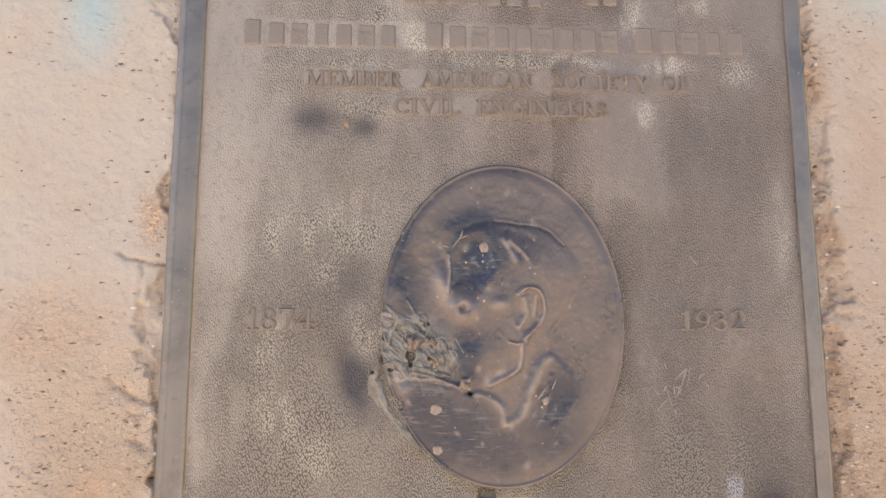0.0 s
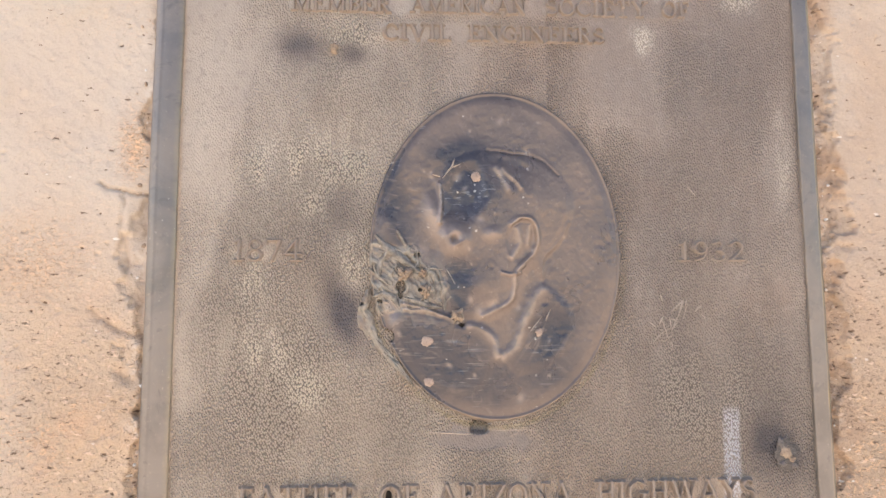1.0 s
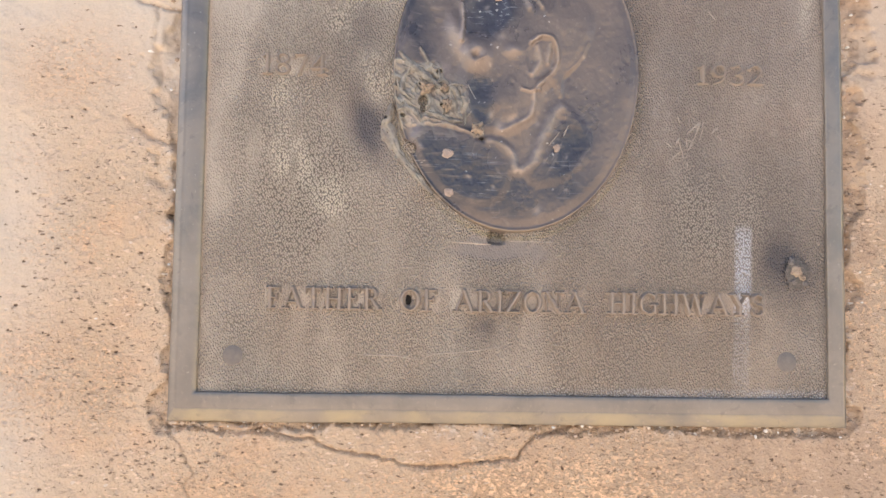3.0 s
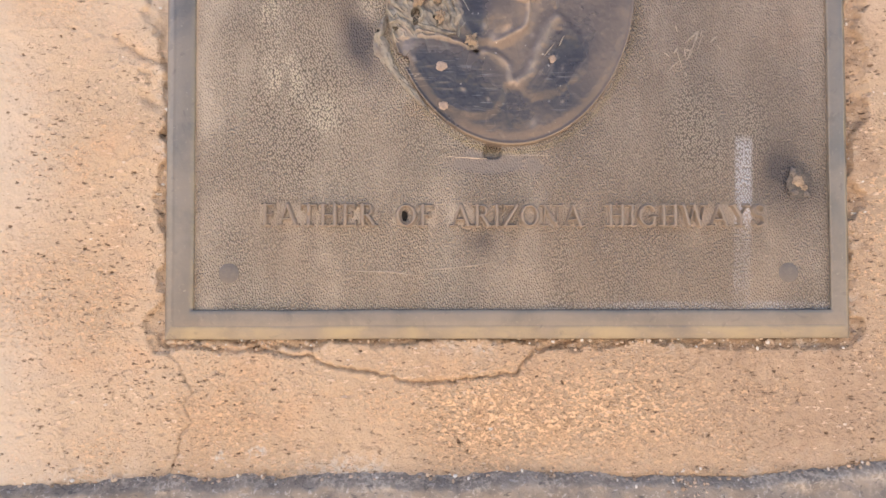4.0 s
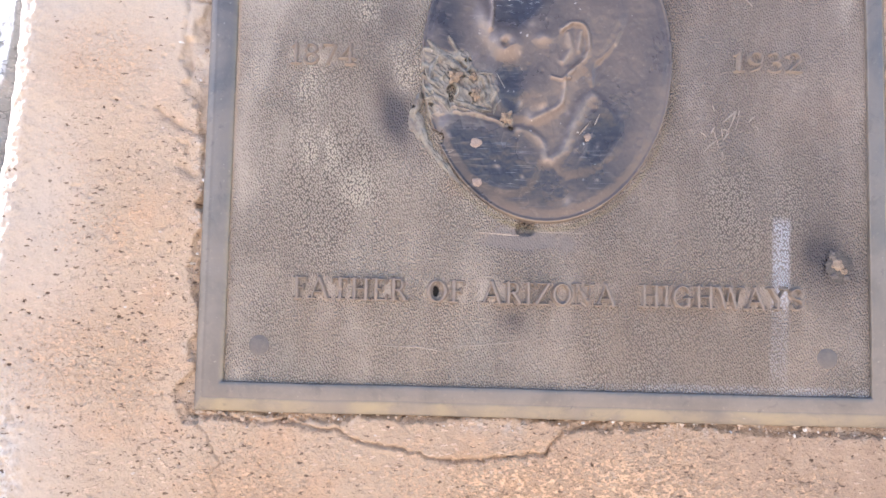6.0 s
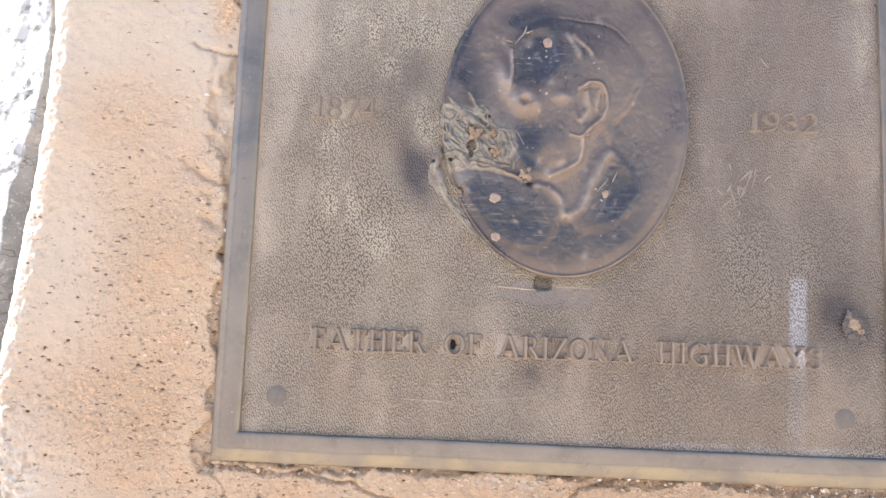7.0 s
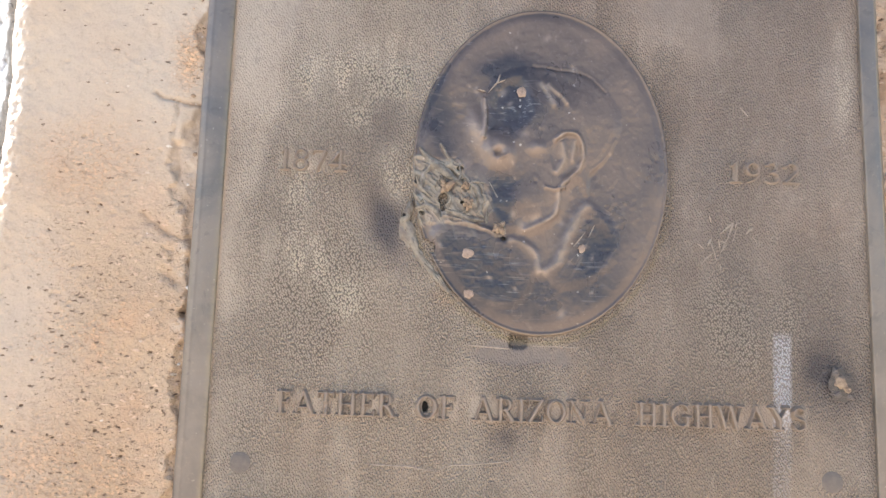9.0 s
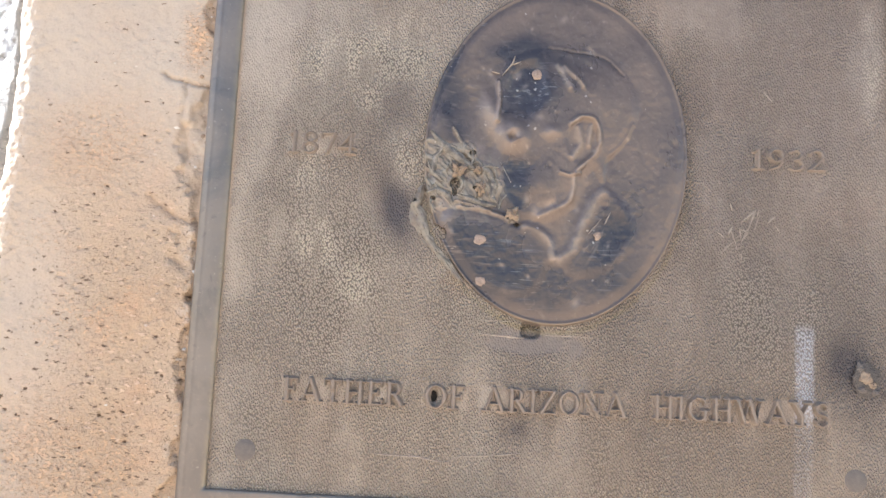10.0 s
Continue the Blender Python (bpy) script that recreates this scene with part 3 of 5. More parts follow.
    dust += 0.9 * step(0.03, 0.0, t + 0.012 * rolling(x, z, 0.04, 46, 4, 0.6)) * step(-0.1, 0.5, rolling(x, z, 0.07, 47, 3)) + 0.6 * step(0.02, 0.0, gap) * step(0.0, 0.4, rolling(x, z, 0.02, 51, 3)) + 0.9 * step(0.034, 0.014, s)
    worn_foot = step(0.065, 0.02, s + 0.02 * rolling(x, z, 0.03, 164, 4, 0.6)) * step(1.01, 0.95, z + 0.03 * rolling(x, z, 0.04, 165, 3))
    h += worn_foot * (0.003 * rolling(x, z, 0.008, 166, 3, 0.7) - 0.002)
    dust += 0.9 * worn_foot
    dirt_shade += 0.6 * worn_foot * step(0.1, 0.5, rolling(x, z, 0.007, 167, 3))
    dust += 1.2 * step(0.3, 0.7, blob(jx, jz, -0.258, 0.843, 0.007, 0.009) + blob(jx, jz, -0.226, 0.847, 0.010, 0.009)) * step(-0.2, 0.2, rolling(x, z, 0.006, 150, 2))
    pale = step(1.10, 1.38, z + 0.06 * rolling(x, z, 0.1, 52, 3)) * 0.95
    pale = np.maximum(pale, 0.7 * step(-0.36, -0.46, x))
    copper = 1.0 * blob(x, z, -0.385, 1.565, 0.024, 0.055) + 0.45 * blob(x, z, -0.47, 1.60, 0.05, 0.03) + 0.6 * blob(x, z, 0.40, 1.60, 0.05, 0.03)
    y = 0.004 - h
    R = 0.0280
    y = y + np.where(s < R, R - np.sqrt(np.maximum(R * R - (R - s) ** 2, 0)), 0) + np.where(t < 0.006, 0.006 - np.sqrt(np.maximum(0.006**2 - (0.006 - t) ** 2, 0)), 0)
    y[0, :], y[:, 0] = 0.06, 0.06
    keep = ~((x > OUT_L + 0.01) & (x < OUT_R - 0.01) & (z > OUT_B + 0.01) & (z < OUT_T - 0.01))
    under(sheet("stone_face", x, y, z, STONE, monument, "pitted tan stone face with cracks", keep, {"dirt_shade": np.clip(dirt_shade, 0, 1), "dust": np.clip(dust, 0, 1), "pit": pit, "pale": pale, "clay": np.clip(0.9 * blob(x, z, 0.28, 0.88, 0.14, 0.08) + 0.5 * blob(x, z, 0.1, 0.935, 0.2, 0.014) + 0.5 * blob(x, z, 0.35, 1.1, 0.04, 0.2) + 0.5 * blob(x, z, 0.36, 1.42, 0.07, 0.2) + 0.6 * step(0.338, 0.318, x + 0.02 * rolling(x, z, 0.03, 149, 3)) * (x > 0.3) * (z > 0.96), 0, 1), "warm": np.clip(1.0 * blob(x, z, 0.07, 0.885, 0.13, 0.045) + 0.7 * blob(x, z, -0.03, 0.875, 0.05, 0.04) + 0.7 * blob(x, z, -0.319, 1.365, 0.014, 0.03) + 0.6 * blob(x, z, -0.25, 0.88, 0.06, 0.06) + 0.5 * blob(x, z, -0.41, 0.99, 0.08, 0.05) + 0.4 * blob(x, z, -0.40, 1.26, 0.05, 0.04), 0, 1), "pitted": step(1.22, 0.95, z) * step(-0.25, -0.36, x) + 0.6 * step(1.3, 0.95, z) * step(-0.25, -0.3, x) + 0.5 * (x > 0.3), "copper": np.clip(copper, 0, 1)}))


make_stone_face()

# rough core behind the stone face
core = block(-0.46, 0.56, 0.05, 0.60, -0.05, 1.86, 0.02, 2, 6)
for v in core.verts:
    v.co += Vector((0, 1, 0)) * (0.012 * noise.noise(v.co * 9) if v.co.y > 0.3 else 0)
under(part("core", core, CONCRETE, monument, "rough grey concrete core"))


rear = block(-0.88, -0.44, 0.24, 0.60, -0.05, 1.84, 0.03, 2, 5)
for v in rear.verts:
    v.co += Vector((noise.noise(v.co * 7), noise.noise(v.co * 7 + Vector((5, 0, 0))), 0)) * 0.015
under(part("body", rear, WHITEWASH, boulder, ""))
plinth = block(-0.96, 0.62, 0.0, 0.64, -0.05, 0.66, 0.03, 2, 8)
for v in plinth.verts:
    v.co += Vector((noise.noise(v.co * 6), noise.noise(v.co * 6 + Vector((3, 0, 0))), 0)) * 0.012
under(part("plinth", plinth, CONCRETE, base, "grey concrete plinth"))


def make_footing():
    x, z = np.meshgrid(np.arange(-0.62, 0.58, 0.0025), np.arange(0.60, 0.86, 0.0025), indexing="ij")
    h = 0.004 * rolling(x, z, 0.07, 61, 4, 0.6) + 0.0015 * rolling(x, z, 0.01, 62, 3)
    y = 0.014 - h - 0.0034 * rolling(x, z, 0.008, 64, 3, 0.65) - 0.020 * step(0.834, 0.818, z - (stone_foot(x) - 0.8235) + 0.003 * rolling(x, z, 0.03, 63, 4))
    y[[0, -1]], y[:, [0, -1]] = 0.08, 0.08
    under(sheet("rim", x, y, z, CONCRETE, base, "", None, {"dust": 0.75 * step(0.816, 0.826, z + 0.012 * rolling(x, z, 0.03, 65, 3))}))


def make_side_rock():
    x, z = np.meshgrid(np.arange(-0.90, -0.44, 0.002), np.arange(0.55, 1.82, 0.002), indexing="ij")
    crest = stone_edge(z) - 0.007 - 0.014 * step(1.34, 1.16, z) - 0.006 * step(1.10, 0.98, z) + 0.004 * rolling(z, z * 0, 0.08, 71, 2)
    y = 0.020 + np.where(x > crest, (x - crest) * 0.5, (crest - x) * 0.45)
    # bulge added out of view to keep sun off the stone's lower corner
    y = y - 0.075 * step(1.10, 1.05, z) * step(-0.58, -0.64, x)
    y = y - 0.006 * rolling(x, z, 0.05, 72, 4, 0.6) - 0.002 * rolling(x, z, 0.012, 73, 3) + 0.03 * step(1.0, 0.97, z) * step(0.94, 0.97, z)
    paint = 0.65 * step(0.002, -0.008, x - crest) * step(1.06, 1.20, z + 0.03 * rolling(x, z, 0.04, 74, 3))
    y[[0, -1]], y[:, [0, -1]] = 0.32, 0.32
    under(sheet("weathered_face", x, y, z, WHITEWASH, boulder, "flaking white paint over grey rock", None, {"paint": paint}))


make_footing()
make_side_rock()


def make_cobble(x, y, z, r, seed):
    bm = bmesh.new()
    bmesh.ops.create_icosphere(bm, subdivisions=4 if r > 0.01 else 3, radius=1.0)
    for v in bm.verts:
        d = 1 + 0.22 * noise.noise(v.co * 1.6 + Vector((seed, 0, 0))) + 0.06 * noise.noise(v.co * 6)
        v.co = Vector((v.co.x * r * d, v.co.y * r * 0.7 * d, v.co.z * r * 0.8 * d))
    ob = part("cobble", bm, COBBLE)
    ob.location = x, y, z
    tagged(ob, "small cream cobble set in the mortar", "cobble", "cobbles beside the stone")


make_cobble(-0.515, 0.022, 0.925, 0.022, 3)
make_cobble(-0.545, 0.035, 0.885, 0.03, 8)
for k, (cx, cz, r) in enumerate(((-0.497, 0.938, 0.0085), (-0.486, 0.945, 0.0060), (-0.488, 0.928, 0.0075), (-0.499, 0.919, 0.0080), (-0.479, 0.934, 0.0050), (-0.481, 0.918, 0.0055), (-0.490, 0.908, 0.0070), (-0.502, 0.950, 0.0050), (-0.474, 0.946, 0.0040))):
    make_cobble(cx, 0.012 - 0.4 * (cx + 0.50), cz, r, 11 + 3 * k)

# ---- plaque ----
plaque = empty("plaque", (0, 0.01, OUT_B), "weathered brown bronze memorial plaque with a vandalised oval relief", "plaque")


def on_plate(ob):
    ob.matrix_parent_inverse = Matrix.Translation((0, -0.01, -OUT_B))
    return ob


MX, MZ, MA, MB = 0.0015, 1.2685, 0.1140, 0.1490


def make_field():
    x, z = np.meshgrid(np.linspace(OUT_L + 0.015, OUT_R - 0.011, 398), np.linspace(OUT_B + 0.016, OUT_T - 0.016, 490), indexing="ij")
    h = 0.0006 * rolling(x, z, 0.05, 81, 3)
    # dents and bulges left by blows
    dents = ((-0.146, 1.455, 0.022, 0.018, -0.003), (-0.178, 1.460, 0.02, 0.016, -0.0015), (0.252, 1.092, 0.030, 0.026, -0.004), (-0.147, 1.222, 0.022, 0.030, -0.004),
             (-0.155, 1.305, 0.022, 0.03, -0.0015), (-0.030, 1.100, 0.035, 0.014, -0.001), (-0.025, 1.035, 0.012, 0.012, -0.0012))
    for cx, cz, rx, rz, deep in dents:
        h += deep * blob(x, z, cx, cz, rx, rz)
    h += 0.004 * blob(x, z, -0.146, 1.456, 0.006) + 0.0025 * blob(x, z, 0.262, 1.090, 0.010)
    # real scorch round the blows, with the dents' shade painted in as well
    scorch_shade = 0.9 * blob(x, z, -0.176, 1.460, 0.022, 0.015) + 0.8 * blob(x, z, -0.128, 1.452, 0.012, 0.01) + 1.25 * blob(x, z, 0.248, 1.099, 0.022, 0.028, 20) + 0.5 * blob(x, z, 0.27, 1.08, 0.012, 0.015)
    scorch_shade += 1.5 * blob(x, z, -0.132, 1.214, 0.015, 0.036, 26) + 0.55 * blob(x, z, -0.140, 1.31, 0.020, 0.034) + 0.7 * blob(x, z, -0.025, 1.036, 0.010, 0.009) + 0.55 * blob(x, z, 0.03, 1.43, 0.012, 0.01)
    scorch_shade *= 0.75 + 0.35 * rolling(x, z, 0.02, 82, 3)
    # darker towards the top and the right-hand side
    scorch_shade += 0.07 * step(1.36, 1.44, z) * step(-0.4, 0.4, rolling(x, z * 0.25, 0.03, 182, 3)) + (0.10 * step(0.97, 1.06, z) + 0.13 * step(1.18, 1.32, z)) * step(0.04, 0.16, x + 0.03 * rolling(x, z, 0.06, 181, 3))
    rubbed = step(0.45, 0.8, blob(x, z, -0.015, 1.106, 0.06, 0.016, -3) + 0.25 * rolling(x, z, 0.012, 83, 3)) * (np.abs(x + 0.015) < 0.07)
    scorch_shade += 0.65 * rubbed
    smooth = np.clip(rubbed + 0.2 * scorch_shade + 0.8 * step(1.36, 1.40, z) * step(0.02, 0.1, x) * step(-0.3, 0.3, rolling(x, z, 0.1, 84, 2)) + 0.75 * step(1.15, 1.24, z) * step(0.10, 0.14, x + 0.03 * rolling(x, z, 0.08, 159, 3)) * (0.75 + 0.35 * rolling(x, z * 0.3, 0.03, 160, 3)), 0, 1)
    worn = 1.3 * blob(x, z, -0.185, 1.16, 0.085, 0.085) + 2.3 * blob(x, z, -0.150, 1.380, 0.07, 0.030) * step(-0.02, 0.25, rolling(x, z * 0.3, 0.018, 120, 3)) + 0.9 * blob(x, z, 0.16, 1.13, 0.09, 0.05) + 0.7 * blob(x, z, 0.27, 1.36, 0.02, 0.06) + 0.5 * blob(x, z, -0.26, 1.28, 0.03, 0.2)
    worn = worn * (0.65 + 0.6 * rolling(x, z * 0.35, 0.022, 85, 3)) + 0.4 * step(0.985, 0.978, z) + 0.8 * blob(x, z, 0.0, 1.515, 0.2, 0.012) * step(0.0, 0.5, rolling(x, z, 0.03, 86, 3))
    # tan strip paints the lit inner slope of the left rail
    tan = 0.6 * step(OUT_L + 0.0285, OUT_L + 0.0255, x + 0.0012 * rolling(x * 0, z, 0.05, 141, 3))
    tan = np.maximum(tan, 0.28 * step(1.14, 1.06, z + 0.04 * rolling(x, z, 0.06, 169, 3)) * step(-0.5, 0.4, rolling(x, z * 0.6, 0.05, 170, 3)))
    tan = np.maximum(tan, 0.26 * blob(x, z, -0.17, 1.16, 0.09, 0.09))
    tan = np.maximum(tan, 0.6 * blob(x + 0.006 * rolling(x, z, 0.015, 172, 3), z, -0.080, 1.152, 0.014, 0.010, -40))
    cream = 0.55 * blob(x, z, 0.272, 1.355, 0.012, 0.05)
    for cx, cz, rx, rz in ((-0.216, 1.346, 0.013, 0.017), (-0.175, 1.356, 0.017, 0.018), (-0.149, 1.349, 0.015, 0.020), (-0.124, 1.371, 0.012, 0.018), (-0.161, 1.311, 0.011, 0.016), (-0.119, 1.345, 0.017, 0.012),
                           (-0.128, 1.262, 0.014, 0.016), (-0.208, 1.250, 0.016, 0.014), (-0.205, 1.190, 0.022, 0.022), (-0.170, 1.155, 0.020, 0.018), (-0.120, 1.565, 0.022, 0.012), (-0.046, 1.528, 0.014, 0.016), (-0.127, 1.470, 0.020, 0.010),
                           (-0.081, 1.543, 0.010, 0.014), (-0.150, 1.516, 0.040, 0.006), (0.133, 1.568, 0.012, 0.016), (0.195, 1.577, 0.018, 0.008), (0.237, 1.512, 0.012, 0.012), (0.145, 1.4715, 0.012, 0.012), (0.169, 1.518, 0.020, 0.008), (0.03, 1.522, 0.06, 0.006)):
        cream += 1.7 * blob(x + 0.006 * rolling(x, z, 0.02, 146, 3), z + 0.010 * rolling(x, z, 0.02, 147, 3), cx, cz, rx, rz)
    cream *= step(-0.5, 0.3, rolling(x, z * 0.35, 0.010, 148, 4, 0.6))
    cream = np.clip(cream, 0, 1)
    worn = np.maximum(worn, 0.8 * cream)
    smooth = smooth + 0.7 * step(1.28, 1.37, z) * (x < 0.05) * (1 - cream) * (0.8 + 0.4 * rolling(x, z * 0.4, 0.03, 173, 3))
    grey = step(0.062, 0.030, x - OUT_L - 0.030 * step(1.22, 1.32, z) + 0.018 * rolling(x, z * 0.35, 0.03, 142, 3)) * step(1.08, 1.18, z)
    # the ground between the letters is smooth, with dust caught in it; a tan line runs below each word
    for x0, x1, z0, z1 in ((-0.222, -0.117, 1.049, 1.069), (-0.104, -0.066, 1.049, 1.069), (-0.055, 0.067, 1.049, 1.069), (0.085, 0.232, 1.049, 1.069), (-0.232, -0.170, 1.261, 1.280),
                           (-0.186, 0.190, 1.491, 1.507), (-0.102, 0.107, 1.465, 1.480), (-0.248, 0.248, 1.530, 1.555)):
        lane = step(0.003, -0.001, np.maximum(np.maximum(x0 - x, x - x1), np.maximum(z0 - z, z - z1)))
        smooth = smooth + lane * (0.75 + 0.3 * rolling(x, z, 0.02, 158, 3))
        tan = np.maximum(tan, 0.20 * lane * (z1 < 1.1) * step(-0.4, 0.5, rolling(x, z, 0.02, 153, 3)))
        tan = np.maximum(tan, 0.40 * step(0.003, 0.0, np.maximum(np.maximum(x0 - x, x - x1), np.abs(z - z0 + 0.002) - 0.001)) * step(-0.2, 0.5, rolling(x, z, 0.015, 154, 3)))
    smooth = np.clip(smooth + 0.9 * tan * (x < -0.25) + 0.75 * grey, 0, 1)
    sway = 0.0012 * rolling(z, z * 0, 0.04, 87, 2)
    drip = step(0.0095, 0.0055, np.abs(x - 0.2105 - 0.03 * (z - 1.06) + sway)) * step(1.134, 1.124, z) * (0.25 + 0.75 * step(1.03, 1.075, z)) * step(0.972, 1.0, z)
    drip *= 0.8 + 0.35 * rolling(x, z, 0.012, 88, 3)
    drip = np.maximum(drip, 0.5 * step(0.9840, 0.9790, z) * step(-0.1, 0.25, x) * (0.6 + 0.6 * rolling(x, z, 0.02, 89, 3)))
    green = step(0.80, 0.96, 1 - np.abs(np.hypot((x - MX) / MA, (z - MZ) / MB) - 1.03) * 8) * step(1.33, 1.15, z) * (0.4 + 0.5 * rolling(x, z, 0.04, 90, 3))
    y = -h
    # the slot and the shot hole go through the plate
    slot = step(1.15, 0.85, (np.abs((x + 0.015) / 0.0075) ** 4 + np.abs((z - 1.1165) / 0.0062) ** 4) ** 0.25)
    # the shot hole's shade is also put into the plate's colour
    shot = step(1.2, 0.7, np.hypot((x + 0.0945) / 0.0034, (z - 1.0585) / 0.0050) + 0.3 * rolling(x, z, 0.004, 161, 2))
    y += 0.007 * slot + 0.009 * shot
    y -= 0.0012 * blob(x, z, -0.0055, 1.1165, 0.002, 0.007)
    # left half paler by patina and painted glare; lower part paler too
    on_plate(sheet("back_plate", x, y, z, FIELD, plaque, "pebbled brown bronze plate with white drip", None,
                   {"scorch_shade": np.clip(np.maximum(scorch_shade, shot), 0, 1), "worn": np.clip(worn, 0, 1), "drip": np.clip(drip, 0, 1), "green": np.clip(green, 0, 1), "smooth": smooth, "tan": tan, "cream": cream, "patina_glare": np.clip(0.30 * step(1.22, 1.08, z) + 0.95 * step(0.06, -0.12, x + 0.05 * rolling(x, z, 0.12, 121, 3)) * (1 - scorch_shade), 0, 1)}))


make_field()


def signed(x, z, stops):
    """The distance to a closed outline, negative within it."""
    inside = np.zeros(x.shape, bool)
    stops = curve(stops, 3)
    for (ax, az), (bx, bz) in zip(stops, stops[1:] + stops[:1]):
        inside ^= ((az > z) != (bz > z)) & (x < (bx - ax) * (z - az) / (bz - az + 1e-12) + ax)
    d = near(x, z, *stops, stops[0])
    return np.where(inside, -d, d)


def make_medallion():
    """The oval with its defaced relief, kept as plain swellings and ridges."""
    ang, rad = np.meshgrid(np.linspace(0, 2 * math.pi, 1241)[:-1], np.concatenate([np.linspace(0.004, 0.90, 225), np.linspace(0.904, 1.0, 36)]), indexing="ij")
    x, z = MX + MA * rad * np.sin(ang), MZ + MB * rad * np.cos(ang)
    wx, wz = x + 0.0022 * rolling(x, z, 0.022, 98, 3), z + 0.0022 * rolling(x, z, 0.022, 99, 3)
    # domed ground with a thin rolled rim
    h = 0.0042 - 0.0016 * step(0.90, 0.972, rad) + 0.0008 * np.exp(-(((rad - 0.977) / 0.009) ** 2)) - 0.0042 * step(0.984, 1.0, rad)
    # the main swelling, steep towards the rim's side and soft at its foot
    mass = signed(wx, wz, [(-0.049, 1.329), (-0.036, 1.351), (-0.006, 1.361), (0.030, 1.3575), (0.046, 1.351), (0.059, 1.339), (0.069, 1.322), (0.070, 1.305), (0.066, 1.294), (0.056, 1.278), (0.046, 1.266),
                          (0.042, 1.247), (0.030, 1.226), (0.015, 1.190), (0.004, 1.178), (-0.002, 1.192), (-0.014, 1.208), (-0.033, 1.212), (-0.046, 1.230), (-0.050, 1.262), (-0.052, 1.295)])
    h += 0.0030 * step(0.004, -0.007, mass) + 0.0036 * step(-0.002, -0.036, mass)
    # the sunk wedge under it, between two flat panels
    wedge = signed(wx, wz, [(-0.014, 1.209), (0.000, 1.2155), (0.013, 1.225), (0.0175, 1.237), (0.020, 1.248), (0.036, 1.262), (0.042, 1.247), (0.0315, 1.229), (0.0225, 1.208), (0.0145, 1.187), (0.004, 1.177), (-0.001, 1.190)])
    h -= 0.0022 * step(0.0015, -0.0075, wedge)
    panel = signed(wx, wz, [(-0.098, 1.205), (-0.080, 1.219), (-0.048, 1.213), (-0.024, 1.205), (-0.012, 1.202), (-0.003, 1.190), (-0.002, 1.176), (-0.012, 1.150), (-0.040, 1.146), (-0.070, 1.160), (-0.090, 1.180)])
    h += 0.0022 * step(0.002, -0.006, panel) * step(1.0, 0.9, rad)
    slab = signed(wx, wz, [(0.0045, 1.176), (0.0150, 1.187), (0.0235, 1.208), (0.0320, 1.230), (0.0415, 1.240), (0.055, 1.234), (0.068, 1.218), (0.070, 1.190), (0.045, 1.168), (0.02, 1.160)])
    h += 0.0016 * step(0.002, -0.0065, slab) - 0.0024 * blob(x, z, 0.053, 1.203, 0.016, 0.026, -25)
    h += (0.0006 + 0.0010 * step(0.03, -0.03, x)) * rolling(x, z, 0.040, 118, 4, 0.5) * step(1.0, 0.9, rad)
    # hollows beaten into it
    pan = signed(wx, wz, [(-0.047, 1.328), (-0.038, 1.346), (-0.022, 1.351), (-0.012, 1.340), (-0.008, 1.318), (-0.019, 1.298), (-0.030, 1.298), (-0.048, 1.300)])
    h -= 0.0046 * step(0.004, -0.010, pan) + 0.0030 * blob(x, z, -0.027, 1.253, 0.016, 0.013, 20) + 0.0022 * blob(x, z, -0.078, 1.30, 0.016, 0.035, 10) + 0.0022 * blob(x, z, -0.030, 1.228, 0.010, 0.014)
    h -= 0.0012 * blob(wx, wz, 0.020, 1.346, 0.020, 0.006, -20)
    # swollen knobs
    knob = step(1.25, 0.45, np.hypot((wx + 0.036) / 0.0140, (wz - 1.2815) / 0.0145))
    h += 0.0050 * knob - 0.0040 * blob(wx, wz, -0.0375, 1.2815, 0.0036, 0.0034, 20) + 0.0020 * blob(wx, wz, -0.033, 1.2765, 0.005, 0.0016, 25)
    h += 0.0034 * blob(wx, wz, -0.0034, 1.285, 0.0075, 0.0055) + 0.0042 * blob(wx, wz, -0.0555, 1.303, 0.0065, 0.016, 12)
    bow = step(1.15, 0.8, np.hypot((wx - 0.0235) / 0.0130, (wz - 1.2780) / 0.0200))
    h -= 0.0012 * bow
    folds = ((((-0.0804, 1.2188), (-0.065, 1.2175), (-0.0477, 1.2129), (-0.0374, 1.208)), 0.003, 0.0019),
             (((-0.0823, 1.2239), (-0.0685, 1.2209), (-0.053, 1.2162)), 0.0026, 0.0015),
             (((-0.0236, 1.205), (-0.0132, 1.2019), (-0.0027, 1.1905), (-0.0008, 1.1775)), 0.0026, 0.0034),
             (((0.0055, 1.1776), (0.0165, 1.1882), (0.0255, 1.2082), (0.034, 1.2282), (0.0424, 1.237)), 0.0024, 0.0046),
             (((-0.0117, 1.2123), (-0.0015, 1.2169), (0.0122, 1.226), (0.0164, 1.2366), (0.0172, 1.2479)), 0.0016, 0.0024))
    curls = ((((0.013, 1.2936), (0.0216, 1.2995), (0.0335, 1.2955), (0.0372, 1.282), (0.0338, 1.2678), (0.0239, 1.2569), (0.0171, 1.2497)), 0.003, 0.0021),
             (((0.0185, 1.2902), (0.0223, 1.2762), (0.015, 1.2645)), 0.0024, 0.003),
             (((0.03, 1.2915), (0.0289, 1.275)), 0.0012, 0.002),
             (((0.0041, 1.2502), (0.013, 1.2485), (0.0223, 1.25)), 0.002, 0.0014),
             (((0.0671, 1.2955), (0.0568, 1.2783), (0.0447, 1.2664), (0.0414, 1.247)), 0.001, 0.0022))
